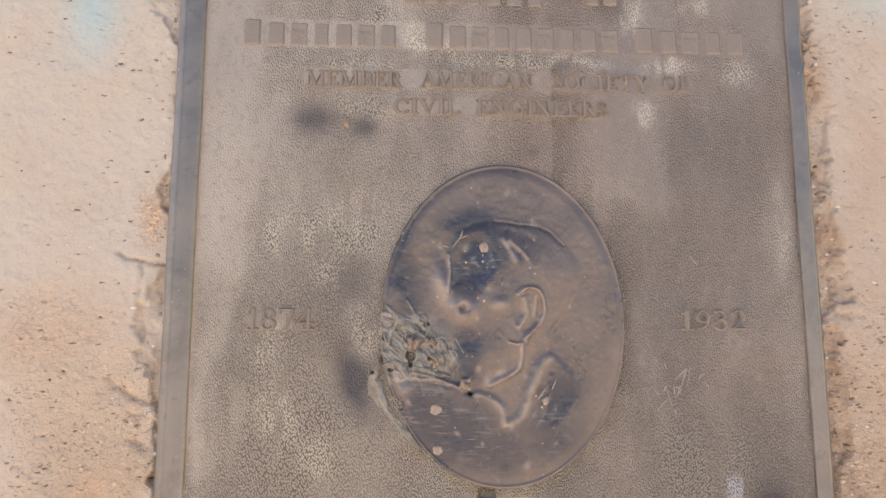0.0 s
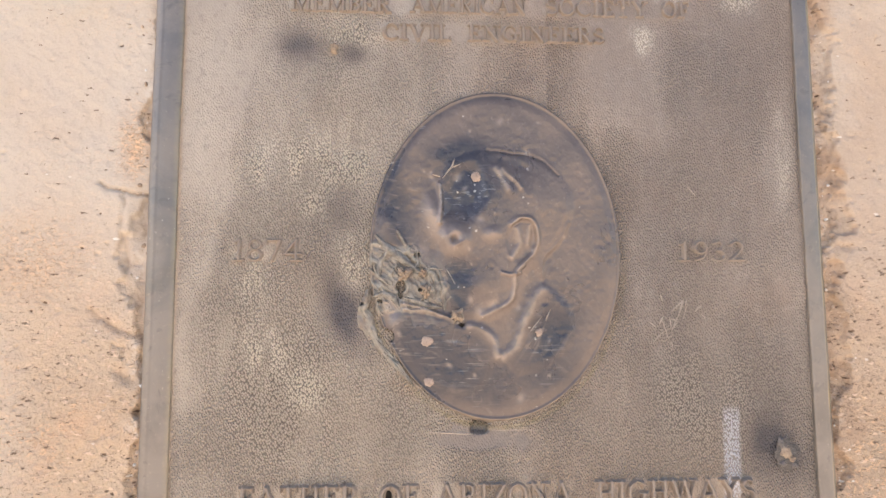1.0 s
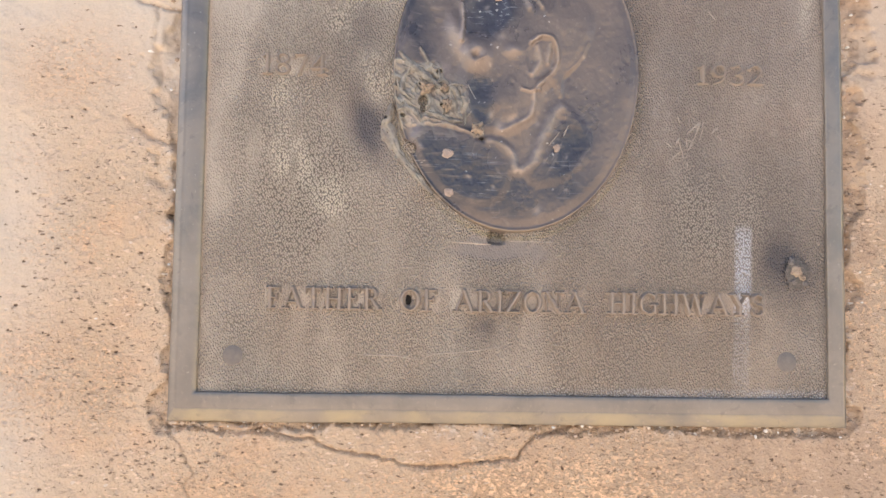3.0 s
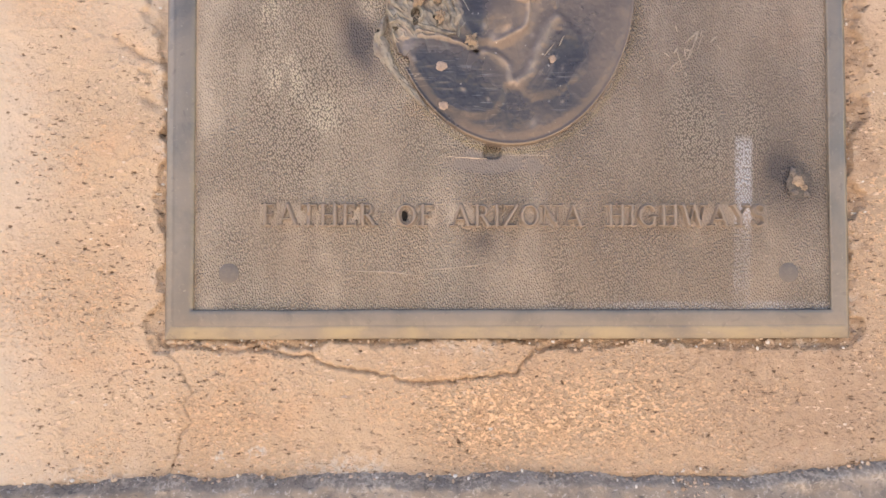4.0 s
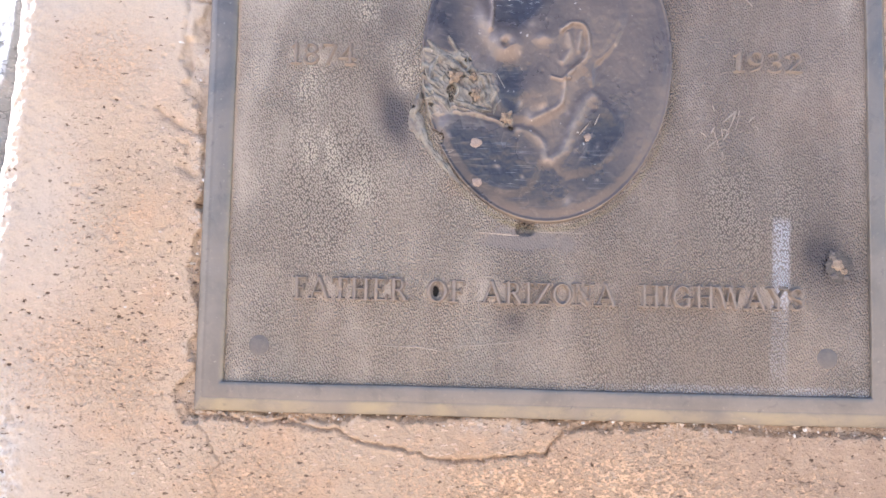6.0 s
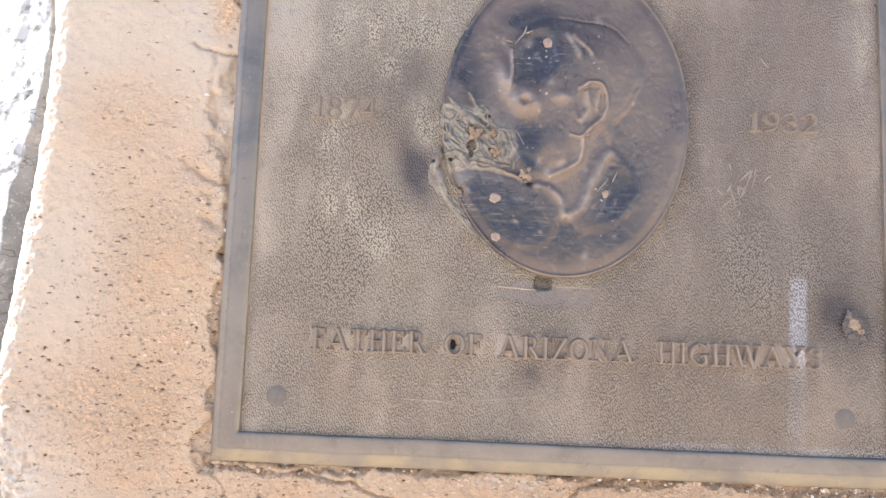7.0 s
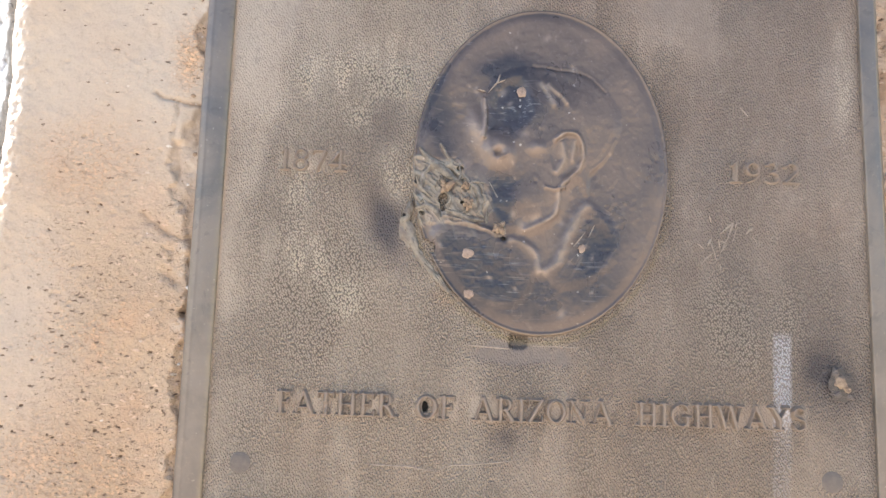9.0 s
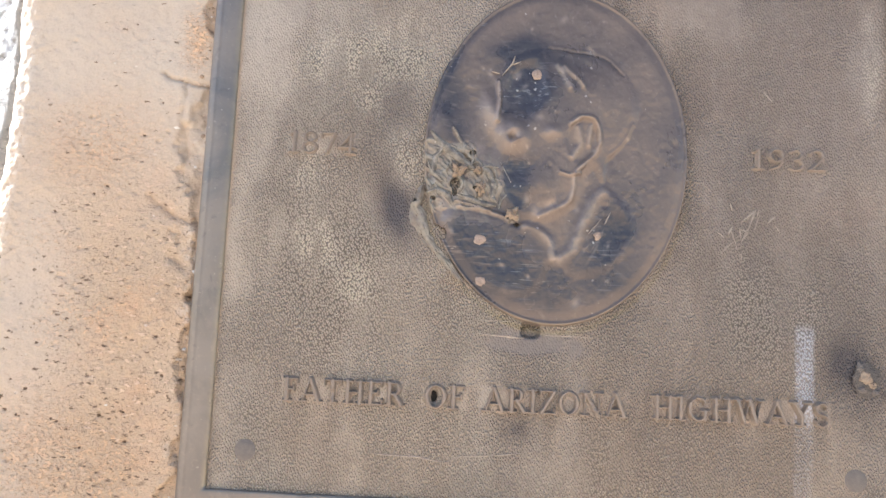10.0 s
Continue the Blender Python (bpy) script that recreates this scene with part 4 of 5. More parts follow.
    seams = ((((-0.0055, 1.361), (0.0121, 1.3592), (0.0297, 1.3572), (0.0439, 1.3515), (0.058, 1.3397)), -0.0012, 0.0016),
             (((0.0018, 1.343), (0.0072, 1.3343), (0.0108, 1.3255)), 0.0016, 0.003),
             (((0.0071, 1.3423), (0.0142, 1.3354), (0.023, 1.3277)), 0.0018, 0.0022),
             (((-0.0485, 1.33), (-0.0485, 1.3109), (-0.0515, 1.2949)), 0.0024, 0.0018),
             (((-0.0874, 1.2883), (-0.0802, 1.2762)), 0.002, 0.0013))
    edge = 0.6 * np.exp(-(((rad - 0.985) / 0.010) ** 2)) * step(1.30, 1.2, z) * (0.7 + 0.5 * rolling(x, z, 0.03, 168, 3))
    pale = np.zeros_like(x)
    for stops, tall, wide in folds + curls + seams:
        d = near(wx, wz, *curve(stops, 4)) + 0.0005 * rolling(x, z, 0.005, 91, 2)
        h += tall * np.exp(-((d / wide) ** 2))
        if tall > 0.0010:
            edge = np.maximum(edge, 0.25 * np.exp(-((d / (0.7 * wide)) ** 2)))
            # ridges get a painted highlight along with their rubbed metal
            pale = np.maximum(pale, 0.9 * np.exp(-((d / (0.8 * wide)) ** 2)) * (0.65 + 0.7 * rolling(x, z, 0.008, 143, 3)))
    # the torn, melted side: metal drawn out in long folds
    torn = step(0.42, 0.62, blob(x, z, -0.084, 1.243, 0.034, 0.026, -30) + blob(x, z, -0.110, 1.222, 0.016, 0.010) + 0.7 * blob(x, z, -0.056, 1.243, 0.014, 0.016) + 0.8 * blob(x, z, -0.034, 1.212, 0.008, 0.007)
                + 0.6 * blob(x, z, -0.074, 1.268, 0.008, 0.012) + 0.9 * blob(x, z, -0.098, 1.262, 0.016, 0.014, -40) + 0.7 * blob(x, z, -0.108, 1.240, 0.010, 0.020) + 0.25 * rolling(x, z, 0.02, 92, 3))
    u, v = 0.74 * (wx + 0.08) - 0.67 * (wz - 1.243), 0.67 * (wx + 0.08) + 0.74 * (wz - 1.243)
    v = v + 6.0 * (u + 0.01) ** 2
    sweep = np.clip(1 - 2.4 * np.abs(rolling(u * 0.28, v, 0.0075, 183, 3, 0.55)), 0, 1)
    fold = 0.75 * sweep + 0.35 * np.clip(1 - 2.6 * np.abs(rolling(wx, wz, 0.011, 93, 4, 0.65)), 0, 1)
    loops = np.zeros_like(x)
    for cx, cz, r in ((-0.0993, 1.2216, 0.0052), (-0.0732, 1.2712, 0.0046), (-0.0968, 1.2547, 0.0075), (-0.0827, 1.2385, 0.0058), (-0.1150, 1.2225, 0.0060), (-0.0470, 1.2385, 0.0050), (-0.0640, 1.2500, 0.0050)):
        loops = np.maximum(loops, np.exp(-(((np.hypot(wx - cx, 1.2 * (wz - cz)) - r + 0.0015 * rolling(x, z, 0.008, 163, 3)) / 0.0011) ** 2)))
    loops *= step(-0.35, 0.25, rolling(x, z, 0.009, 171, 2))
    around = step(0.18, 0.5, blob(x, z, -0.080, 1.243, 0.044, 0.032, -28))
    h += torn * (0.0032 * fold - 0.0012) + 0.0018 * loops * around
    # shallow dips, painted near-black as if in deep shade; fold gaps likewise
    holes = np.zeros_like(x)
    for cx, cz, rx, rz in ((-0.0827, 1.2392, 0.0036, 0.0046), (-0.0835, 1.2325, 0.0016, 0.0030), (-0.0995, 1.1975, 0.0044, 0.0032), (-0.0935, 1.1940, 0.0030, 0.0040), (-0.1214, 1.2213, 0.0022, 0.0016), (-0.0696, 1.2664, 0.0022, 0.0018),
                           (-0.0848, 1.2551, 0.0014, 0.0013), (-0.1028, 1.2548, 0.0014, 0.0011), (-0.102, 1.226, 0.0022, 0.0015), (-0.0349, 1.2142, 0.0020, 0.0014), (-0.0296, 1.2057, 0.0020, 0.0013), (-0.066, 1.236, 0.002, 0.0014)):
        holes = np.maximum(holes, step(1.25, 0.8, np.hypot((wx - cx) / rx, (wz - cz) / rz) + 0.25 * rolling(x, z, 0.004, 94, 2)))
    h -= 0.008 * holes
    h += 0.0003 * rolling(x, z, 0.02, 95, 4) + 0.00025 * rolling(x, z, 0.004, 96, 2)
    # dark reflections and shade of hollows and panels are painted into the colour
    scorch_shade = 1.0 * step(0.010, -0.010, pan) + 1.0 * blob(x, z, -0.050, 1.186, 0.046, 0.024, -14) + 1.4 * blob(x, z, 0.053, 1.206, 0.018, 0.029, -25) + 0.9 * blob(x, z, -0.027, 1.257, 0.020, 0.010, 10) + 0.9 * blob(x, z, -0.034, 1.230, 0.010, 0.020)
    scorch_shade += 0.85 * blob(x, z, -0.088, 1.30, 0.016, 0.045, 8) + 0.95 * blob(x, z, -0.020, 1.150, 0.062, 0.026) + 0.6 * blob(x, z, 0.050, 1.165, 0.035, 0.024) + 0.7 * blob(x, z, -0.078, 1.178, 0.022, 0.03, 30) + 0.6 * blob(x, z, 0.0, 1.352, 0.045, 0.010, -8)
    scorch_shade += 0.55 * blob(x, z, -0.040, 1.357, 0.03, 0.012, 20) + 0.6 * np.exp(-(((rad - 0.955) / 0.022) ** 2)) * step(1.26, 1.33, z) * step(0.06, 0.0, x) + 0.35 * blob(x, z, 0.012, 1.330, 0.018, 0.014) + 0.7 * blob(x, z, -0.026, 1.362, 0.022, 0.016) + 0.55 * blob(x, z, -0.012, 1.322, 0.020, 0.020)
    scorch_shade += 0.7 * blob(x, z, -0.030, 1.236, 0.013, 0.022) + 0.4 * blob(x, z, -0.094, 1.33, 0.016, 0.04, 18)
    scorch_shade *= 1 - 0.85 * knob
    scorch_shade = np.clip(scorch_shade * (0.9 + 0.4 * rolling(x, z, 0.02, 97, 4)), 0, 1)
    # rubbed streaks
    rub_glint = step(0.35, 0.7, rolling(x * 0.10 + z * 0.03, z, 0.0021, 134, 2)) * blob(x, z, -0.045, 1.185, 0.055, 0.028, -12)
    rub_glint += step(0.25, 0.6, rolling((x + z * 0.6) * 0.1, z * 0.5 - x * 0.85, 0.0021, 135, 2)) * blob(x, z, 0.046, 1.205, 0.022, 0.032, -25)
    rub_glint *= 0.42
    rub_glint += step(0.45, 0.75, rolling((x - z * 0.3) * 0.2, z + x * 0.2, 0.0026, 136, 2)) * blob(x, z, -0.085, 1.31, 0.03, 0.06, 12) * 0.35
    h += 0.0003 * rub_glint
    # painted highlights on ridges, knobs and lumps join the rubbed streaks
    rub_glint += pale + 0.75 * knob * (0.6 + 0.6 * rolling(x, z, 0.008, 156, 3)) + 0.6 * blob(wx, wz, -0.0034, 1.285, 0.007, 0.005) + 0.85 * blob(wx, wz, -0.0555, 1.300, 0.006, 0.015, 12)
    # dings and bruises all over
    rng = np.random.default_rng(31)
    for k in range(120):
        a, q = rng.uniform(0, 2 * math.pi), 0.9 * math.sqrt(rng.random())
        cx, cz, r = MX + MA * q * math.sin(a), MZ + MB * q * math.cos(a), 0.0012 + 0.0040 * rng.random() ** 2
        mark = blob(x, z, cx, cz, r, r * rng.uniform(0.5, 1.6), rng.uniform(0, 180))
        h += r * rng.uniform(-0.24, 0.14) * mark
        if k % 4 == 0:
            rub_glint += 0.7 * mark
        elif k % 4 == 1:
            scorch_shade = np.clip(scorch_shade + 0.3 * mark, 0, 1)
    y = -h
    y[:, -1] = 0.002
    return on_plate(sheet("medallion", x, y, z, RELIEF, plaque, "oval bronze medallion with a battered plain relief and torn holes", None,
                   {"scorch_shade": scorch_shade * (1 - torn), "crust": np.clip(torn * (0.20 + 0.45 * fold) + 0.8 * loops * around + 0.3 * around * fold, 0, 1), "edge": edge, "hole": np.clip(holes + 0.45 * torn * step(0.12, 0.0, fold) * step(0.0, 0.4, rolling(x, z, 0.012, 157, 2)), 0, 1), "rub_glint": np.clip(rub_glint, 0, 1)}, ring=True))


medallion = make_medallion()


def make_torn_lip():
    """The lip of torn metal that hangs over the medallion's side."""
    u, v = np.meshgrid(np.linspace(0, 1, 90), np.linspace(-1, 1, 30), indexing="ij")
    cx = np.interp(u, (0, 0.25, 0.6, 1), (-0.116, -0.1215, -0.1045, -0.072))
    cz = np.interp(u, (0, 0.25, 0.6, 1), (1.236, 1.217, 1.189, 1.152))
    wide = np.interp(u, (0, 0.3, 0.55, 1), (0.0095, 0.0090, 0.0060, 0.0045)) * np.sin(math.pi * np.clip(u * 0.96 + 0.02, 0, 1)) ** 0.6 * (1 + 0.35 * rolling(u, v * 0, 0.09, 101, 3))
    x, z = cx + 0.004 * step(0.6, 0.2, u) + v * wide * 0.85 + 0.0015 * rolling(u, v, 0.1, 102, 3), cz + v * wide * 0.45 + 0.0015 * rolling(u, v, 0.1, 103, 3)
    bulge = np.sqrt(np.clip(1 - v**2, 0, 1))
    h = -0.002 + bulge * (0.0060 + 0.004 * rolling(x + z, (z - x) * 0.45, 0.012, 104, 4, 0.6) - 0.003 * u)
    hole = step(1.2, 0.7, np.hypot((x + 0.0985) / 0.005, (z - 1.1965) / 0.0038)) + step(1.2, 0.7, np.hypot((x + 0.1185) / 0.0028, (z - 1.2235) / 0.0018))
    # only a slight dip; its depth of shade comes from painted black
    h -= 0.0022 * hole
    sheet("torn_lip", x, -h, z, RELIEF, medallion, "pale torn metal lip", None, {"crust": 0.62 + 0.4 * rolling(x, z, 0.01, 144, 3), "hole": np.clip(hole, 0, 1)})


make_torn_lip()


def make_frame():
    """The raised border, cast in one piece."""
    shape = ((0.0, -0.016, 0), (0.0, 0.0006, 0), (0.08, 0.0026, 0), (0.88, 0.0055, 0), (1.0, 0.0058, 0), (0.05, 0.0053, 1), (0.12, 0.0060, 1), (0.40, 0.0063, 1),
             (0.70, 0.0062, 1), (0.90, 0.0060, 1), (0.955, 0.0054, 1), (0.98, 0.0042, 1), (1.0, -0.002, 1))
    h = np.array([b if b < 0 else 0.55 * b for _, b, _ in shape])[None, :]
    flat = np.array([k for _, _, k in shape])[None, :] > 0

    def across(bevel, wide, soft=1.0):
        """How far in each line of the border lies, for a side with that bevel and width; soft: how gently its inner edge slopes."""
        return np.array([a * bevel if k == 0 else bevel + (1 - (1 - a) * soft if a >= 0.9 else a) * (wide - bevel) for a, _, k in shape])[None, :]

    dl, dr, db, dt = across(0.0070, 0.0256, 2.4), across(0.0032, 0.0172), across(0.0112, 0.0263), across(0.0075, 0.0222)
    corners = ((OUT_L + dl, OUT_B + db), (OUT_R - dr, OUT_B + db), (OUT_R - dr, OUT_T - dt), (OUT_L + dl, OUT_T - dt))
    xs, zs, low = [], [], []
    for k in range(4):
        (ax, az), (bx, bz) = corners[k], corners[(k + 1) % 4]
        t = np.linspace(0, 1, 260)[:-1, None]
        xs.append(ax * (1 - t) + bx * t)
        zs.append(az * (1 - t) + bz * t)
        low.append((k < 2) * 1.0 + 0 * xs[-1])
    x, z, low = np.concatenate(xs), np.concatenate(zs), np.concatenate(low)
    x, z = x + 0.0006 * rolling(z, h + 0 * z, 0.07, 111, 3), z + 0.0006 * rolling(x, h + 0 * x, 0.07, 112, 3)
    y = -(h + 0.0004 * rolling(x, z, 0.02, 113, 4, 0.7) * (h > 0))
    inner = np.array([0, 0, 0, 0, 0, 0, 0, 0, 0, 0.1, 0.6, 1.0, 1.0])[None, :]
    # tarnish on the lower bevel; the left inner edge gets painted warm light
    tarnish = 0.85 * low * ~flat * (0.55 + 0.7 * rolling(x, z, 0.03, 114, 4, 0.6)) + (0.12 + 0.40 * (x < -0.2) * (1 - low)) * inner
    tarnish += 0.35 * (x > 0.2) * ~flat * (1 - low)
    on_plate(sheet("frame", x, y, z, RAIL, plaque, "raised bronze border with yellow tarnish", None, {"edge": np.clip(tarnish, 0, 1)}, ring=True))


make_frame()

# ---- raised writing ----
THICK, THIN = 0.205, 0.105


def foot(x, z, wide=0.34):
    """A serif: a thin level stroke round x."""
    return ((x - wide / 2, z, THIN), (x + wide / 2, z, THIN))


def stem(x, wide=THICK, low=0.04, high=0.96, serifs="bt"):
    out = [((x, low, wide), (x, high, wide))]
    return out + [foot(x, 0.04)] * ("b" in serifs) + [foot(x, 0.96)] * ("t" in serifs)


def oval(cx, cz, rx, rz, a0, a1, thick=THICK, thin=THIN, n=18):
    """A bow from angle a0 to a1 in degrees, thick at its sides."""
    turns = [radians(a0 + (a1 - a0) * k / n) for k in range(n + 1)]
    return [tuple((cx + rx * math.cos(a), cz + rz * math.sin(a), thin + (thick - thin) * abs(math.cos(a)) ** 1.5) for a in turns)]


def line(x0, z0, x1, z1, wide=THICK):
    return [((x0, z0, wide), (x1, z1, wide))]


def draw_letter(c):
    """The width of a capital one unit high, and its strokes as (x, z, width) stops."""
    if c in "FE":
        arms = stem(0.2) + line(0.2, 0.96, 0.64, 0.96, THIN) + line(0.64, 0.95, 0.64, 0.80, THIN) + line(0.2, 0.52, 0.50, 0.52, THIN) + line(0.50, 0.62, 0.50, 0.42, THIN)
        return (0.70, arms) if c == "F" else (0.74, arms + line(0.2, 0.04, 0.68, 0.04, THIN) + line(0.69, 0.05, 0.69, 0.22, THIN))
    if c == "A":
        return 0.96, line(0.12, 0.04, 0.46, 0.98, 0.10) + line(0.46, 0.96, 0.82, 0.04) + line(0.24, 0.32, 0.66, 0.32, THIN) + [foot(0.13, 0.04, 0.26), foot(0.82, 0.04, 0.30)]
    if c == "T":
        return 0.80, stem(0.4, serifs="b") + line(0.05, 0.96, 0.75, 0.96, THIN) + line(0.05, 0.95, 0.05, 0.77, THIN) + line(0.75, 0.95, 0.75, 0.77, THIN)
    if c == "H":
        return 0.94, stem(0.2) + stem(0.74) + line(0.2, 0.5, 0.74, 0.5, THIN)
    if c == "I":
        return 0.40, stem(0.2)
    if c == "L":
        return 0.72, stem(0.2) + line(0.2, 0.04, 0.66, 0.04, THIN) + line(0.67, 0.05, 0.67, 0.25, THIN)
    if c in "RB":
        bow = stem(0.2) + line(0.2, 0.96, 0.42, 0.96, THIN) + oval(0.42, 0.73, 0.20, 0.23, 90, -90) + line(0.2, 0.5, 0.42, 0.5, THIN)
        if c == "R":
            return 0.84, bow + line(0.42, 0.5, 0.72, 0.05) + [foot(0.74, 0.04, 0.22)]
        return 0.76, bow + oval(0.42, 0.27, 0.24, 0.23, 90, -90) + line(0.2, 0.04, 0.42, 0.04, THIN)
    if c == "O":
        return 0.90, oval(0.45, 0.5, 0.36, 0.46, 0, 360, n=28)
    if c in "CG":
        bow = oval(0.46, 0.5, 0.37, 0.46, 45, 315, n=24) + line(0.74, 0.92, 0.74, 0.70, THIN)
        return (0.84, bow) if c == "C" else (0.92, bow + line(0.74, 0.10, 0.74, 0.42) + [foot(0.74, 0.44, 0.34)])
    if c == "N":
        return 0.96, stem(0.17, 0.10) + stem(0.77, 0.10, serifs="t") + line(0.17, 0.95, 0.77, 0.05)
    if c == "M":
        return 1.12, stem(0.16, 0.10) + stem(0.94, THICK) + line(0.18, 0.95, 0.54, 0.10) + line(0.54, 0.10, 0.92, 0.95, 0.09)
    if c == "W":
        return 1.24, line(0.12, 0.96, 0.38, 0.05) + line(0.38, 0.05, 0.62, 0.96, 0.09) + line(0.62, 0.96, 0.88, 0.05) + line(0.88, 0.05, 1.12, 0.96, 0.09) + [foot(0.13, 0.96, 0.30), foot(0.62, 0.96, 0.28), foot(1.11, 0.96, 0.26)]
    if c == "V":
        return 0.92, line(0.14, 0.96, 0.46, 0.04) + line(0.46, 0.04, 0.78, 0.96, 0.09) + [foot(0.15, 0.96, 0.30), foot(0.78, 0.96, 0.26)]
    if c == "Y":
        return 0.90, stem(0.45, serifs="b", high=0.45) + line(0.45, 0.45, 0.14, 0.95) + line(0.45, 0.45, 0.76, 0.95, 0.10) + [foot(0.15, 0.96, 0.28), foot(0.76, 0.96, 0.26)]
    if c == "Z":
        return 0.76, line(0.08, 0.96, 0.66, 0.96, THIN) + line(0.66, 0.95, 0.12, 0.05) + line(0.10, 0.04, 0.68, 0.04, THIN) + line(0.08, 0.95, 0.08, 0.78, THIN) + line(0.68, 0.05, 0.68, 0.22, THIN)
    if c == "S":
        return 0.66, oval(0.33, 0.73, 0.23, 0.23, 40, 270, 0.15) + oval(0.33, 0.27, 0.25, 0.23, 90, -140, 0.16) + line(0.52, 0.93, 0.52, 0.76, THIN) + line(0.11, 0.08, 0.11, 0.25, THIN)
    if c == "1":
        return 0.46, stem(0.25, 0.15, serifs="b") + line(0.10, 0.82, 0.25, 0.95, THIN)
    if c == "8":
        return 0.64, oval(0.32, 0.74, 0.20, 0.22, 0, 360, 0.14) + oval(0.32, 0.27, 0.24, 0.24, 0, 360, 0.15)
    if c == "7":
        return 0.62, line(0.06, 0.94, 0.56, 0.94, 0.11) + line(0.56, 0.92, 0.26, 0.04, 0.14) + line(0.06, 0.94, 0.06, 0.78, THIN)
    if c == "4":
        return 0.70, stem(0.48, 0.15, serifs="b") + line(0.46, 0.92, 0.08, 0.34, 0.13) + line(0.06, 0.31, 0.64, 0.31, 0.13)
    if c == "9":
        return 0.64, oval(0.32, 0.68, 0.22, 0.28, 0, 360, 0.14) + [((0.54, 0.66, 0.14), (0.50, 0.36, 0.13), (0.38, 0.16, 0.11), (0.16, 0.05, 0.10))]
    if c == "3":
        return 0.60, oval(0.28, 0.74, 0.20, 0.22, 140, -90, 0.14) + oval(0.28, 0.27, 0.23, 0.24, 90, -145, 0.15)
    if c == "2":
        return 0.64, oval(0.30, 0.70, 0.22, 0.26, 155, -35, 0.15) + [((0.48, 0.55, 0.14), (0.28, 0.28, 0.11), (0.08, 0.06, 0.10))] + line(0.08, 0.06, 0.58, 0.06, 0.12)
    # a plain bar in place of a letter
    return 0.78, []


glyphs = {}


def glyph(char, wear):
    """A letter one unit high from its lower left corner, cast in soft relief one unit deep."""
    if (char, wear) in glyphs:
        return glyphs[char, wear]
    width, strokes = draw_letter(char)
    x, z = np.meshgrid(np.linspace(-0.07, width + 0.07, int(54 * (width + 0.14))), np.linspace(-0.07, 1.07, 62), indexing="ij")
    inside = np.full(x.shape, -1.0)
    for stops in strokes:
        for (ax, az, aw), (bx, bz, bw) in zip(stops, stops[1:]):
            dx, dz = bx - ax, bz - az
            t = np.clip(((x - ax) * dx + (z - az) * dz) / (dx * dx + dz * dz), 0, 1)
            inside = np.maximum(inside, (aw + (bw - aw) * t) / 2 - np.hypot(x - ax - t * dx, z - az - t * dz))
    if char == "-":
        inside = 0.05 - np.hypot(np.maximum(np.abs(x - 0.39) - 0.20 - 0.03 * wear, 0), np.maximum(np.abs(z - 0.5) - 0.44, 0))
    seed = sum(ord(c) for c in char) + 7 * wear
    inside = inside + 0.022 * rolling(x, z, 0.14, seed, 3, 0.6)
    h = step(-0.045, 0.050, inside) * (0.86 + 0.14 * step(0.0, 0.09, inside)) * (1 - 0.25 * wear * step(-0.1, 0.6, rolling(x, z, 0.4, seed + 3, 2)))
    h = h + 0.04 * rolling(x, z, 0.06, seed + 5, 2) * (inside > -0.03)
    ob = sheet("letter", x, 0.10 - h * 1.1, z, LETTER, None, "", inside > -0.075)
    mesh = ob.data
    bpy.data.objects.remove(ob)
    glyphs[char, wear] = mesh, width
    return glyphs[char, wear]


def word(text, x0, x1, z, tall, deep=0.0042, big=1.0, name="letter", slope=0.0):
    """Letters set close between x0 and x1 on the line z, deep metres proud."""
    sizes = [tall * (big if k == 0 else 1.0) for k in range(len(text))]
    widths = [draw_letter(c)[0] * s for c, s in zip(text, sizes)]
    gap = tall * 0.07
    squeeze = (x1 - x0) / (sum(widths) + gap * (len(text) - 1))
    x = x0
    for k, (c, s, w) in enumerate(zip(text, sizes, widths)):
        ob = new(name, glyph(c, k % 3)[0])
        ob.parent = plaque
        ob.location = (x, -0.01, z + slope * (x - x0) - OUT_B)
        ob.scale = (s * squeeze, deep, s)
        x += (w + gap) * squeeze


word("MEMBER", -0.184, -0.094, 1.4905, 0.0158, 0.0030)
word("AMERICAN", -0.0755, 0.033, 1.4915, 0.0158, 0.0030)
word("SOCIETY", 0.0505, 0.148, 1.4915, 0.0158, 0.0030)
word("OF", 0.1615, 0.1885, 1.4922, 0.0158, 0.0030)
word("CIVIL", -0.101, -0.038, 1.4650, 0.0152, 0.0032)
word("ENGINEERS", -0.0225, 0.106, 1.4652, 0.0152, 0.0032)
word("1874", -0.231, -0.171, 1.2612, 0.0195, 0.0032)
word("1932", 0.1685, 0.2315, 1.2615, 0.0185, 0.0032)
word("FATHER", -0.2205, -0.1185, 1.0492, 0.0195)
word("OF", -0.1015, -0.0670, 1.0489, 0.0195)
word("ARIZONA", -0.0525, 0.0660, 1.0487, 0.0195)
word("HIGHWAYS", 0.0865, 0.2300, 1.0490, 0.0195)
# plain bars for a name, and for a line too worn to read
word("-------", -0.2465, -0.0970, 1.5303, 0.0225, 0.0020, 1.12, "raised_bar")
word("---------", -0.0730, 0.1200, 1.5315, 0.0225, 0.0020, 1.12, "raised_bar")
word("-----", 0.1330, 0.2470, 1.5320, 0.0225, 0.0020, 1.12, "raised_bar")
word("-------", -0.0940, 0.0456, 1.5765, 0.0200, 0.0020, 1.0, "raised_bar")
word("--", 0.0860, 0.1200, 1.5800, 0.0200, 0.0020, 1.0, "raised_bar")


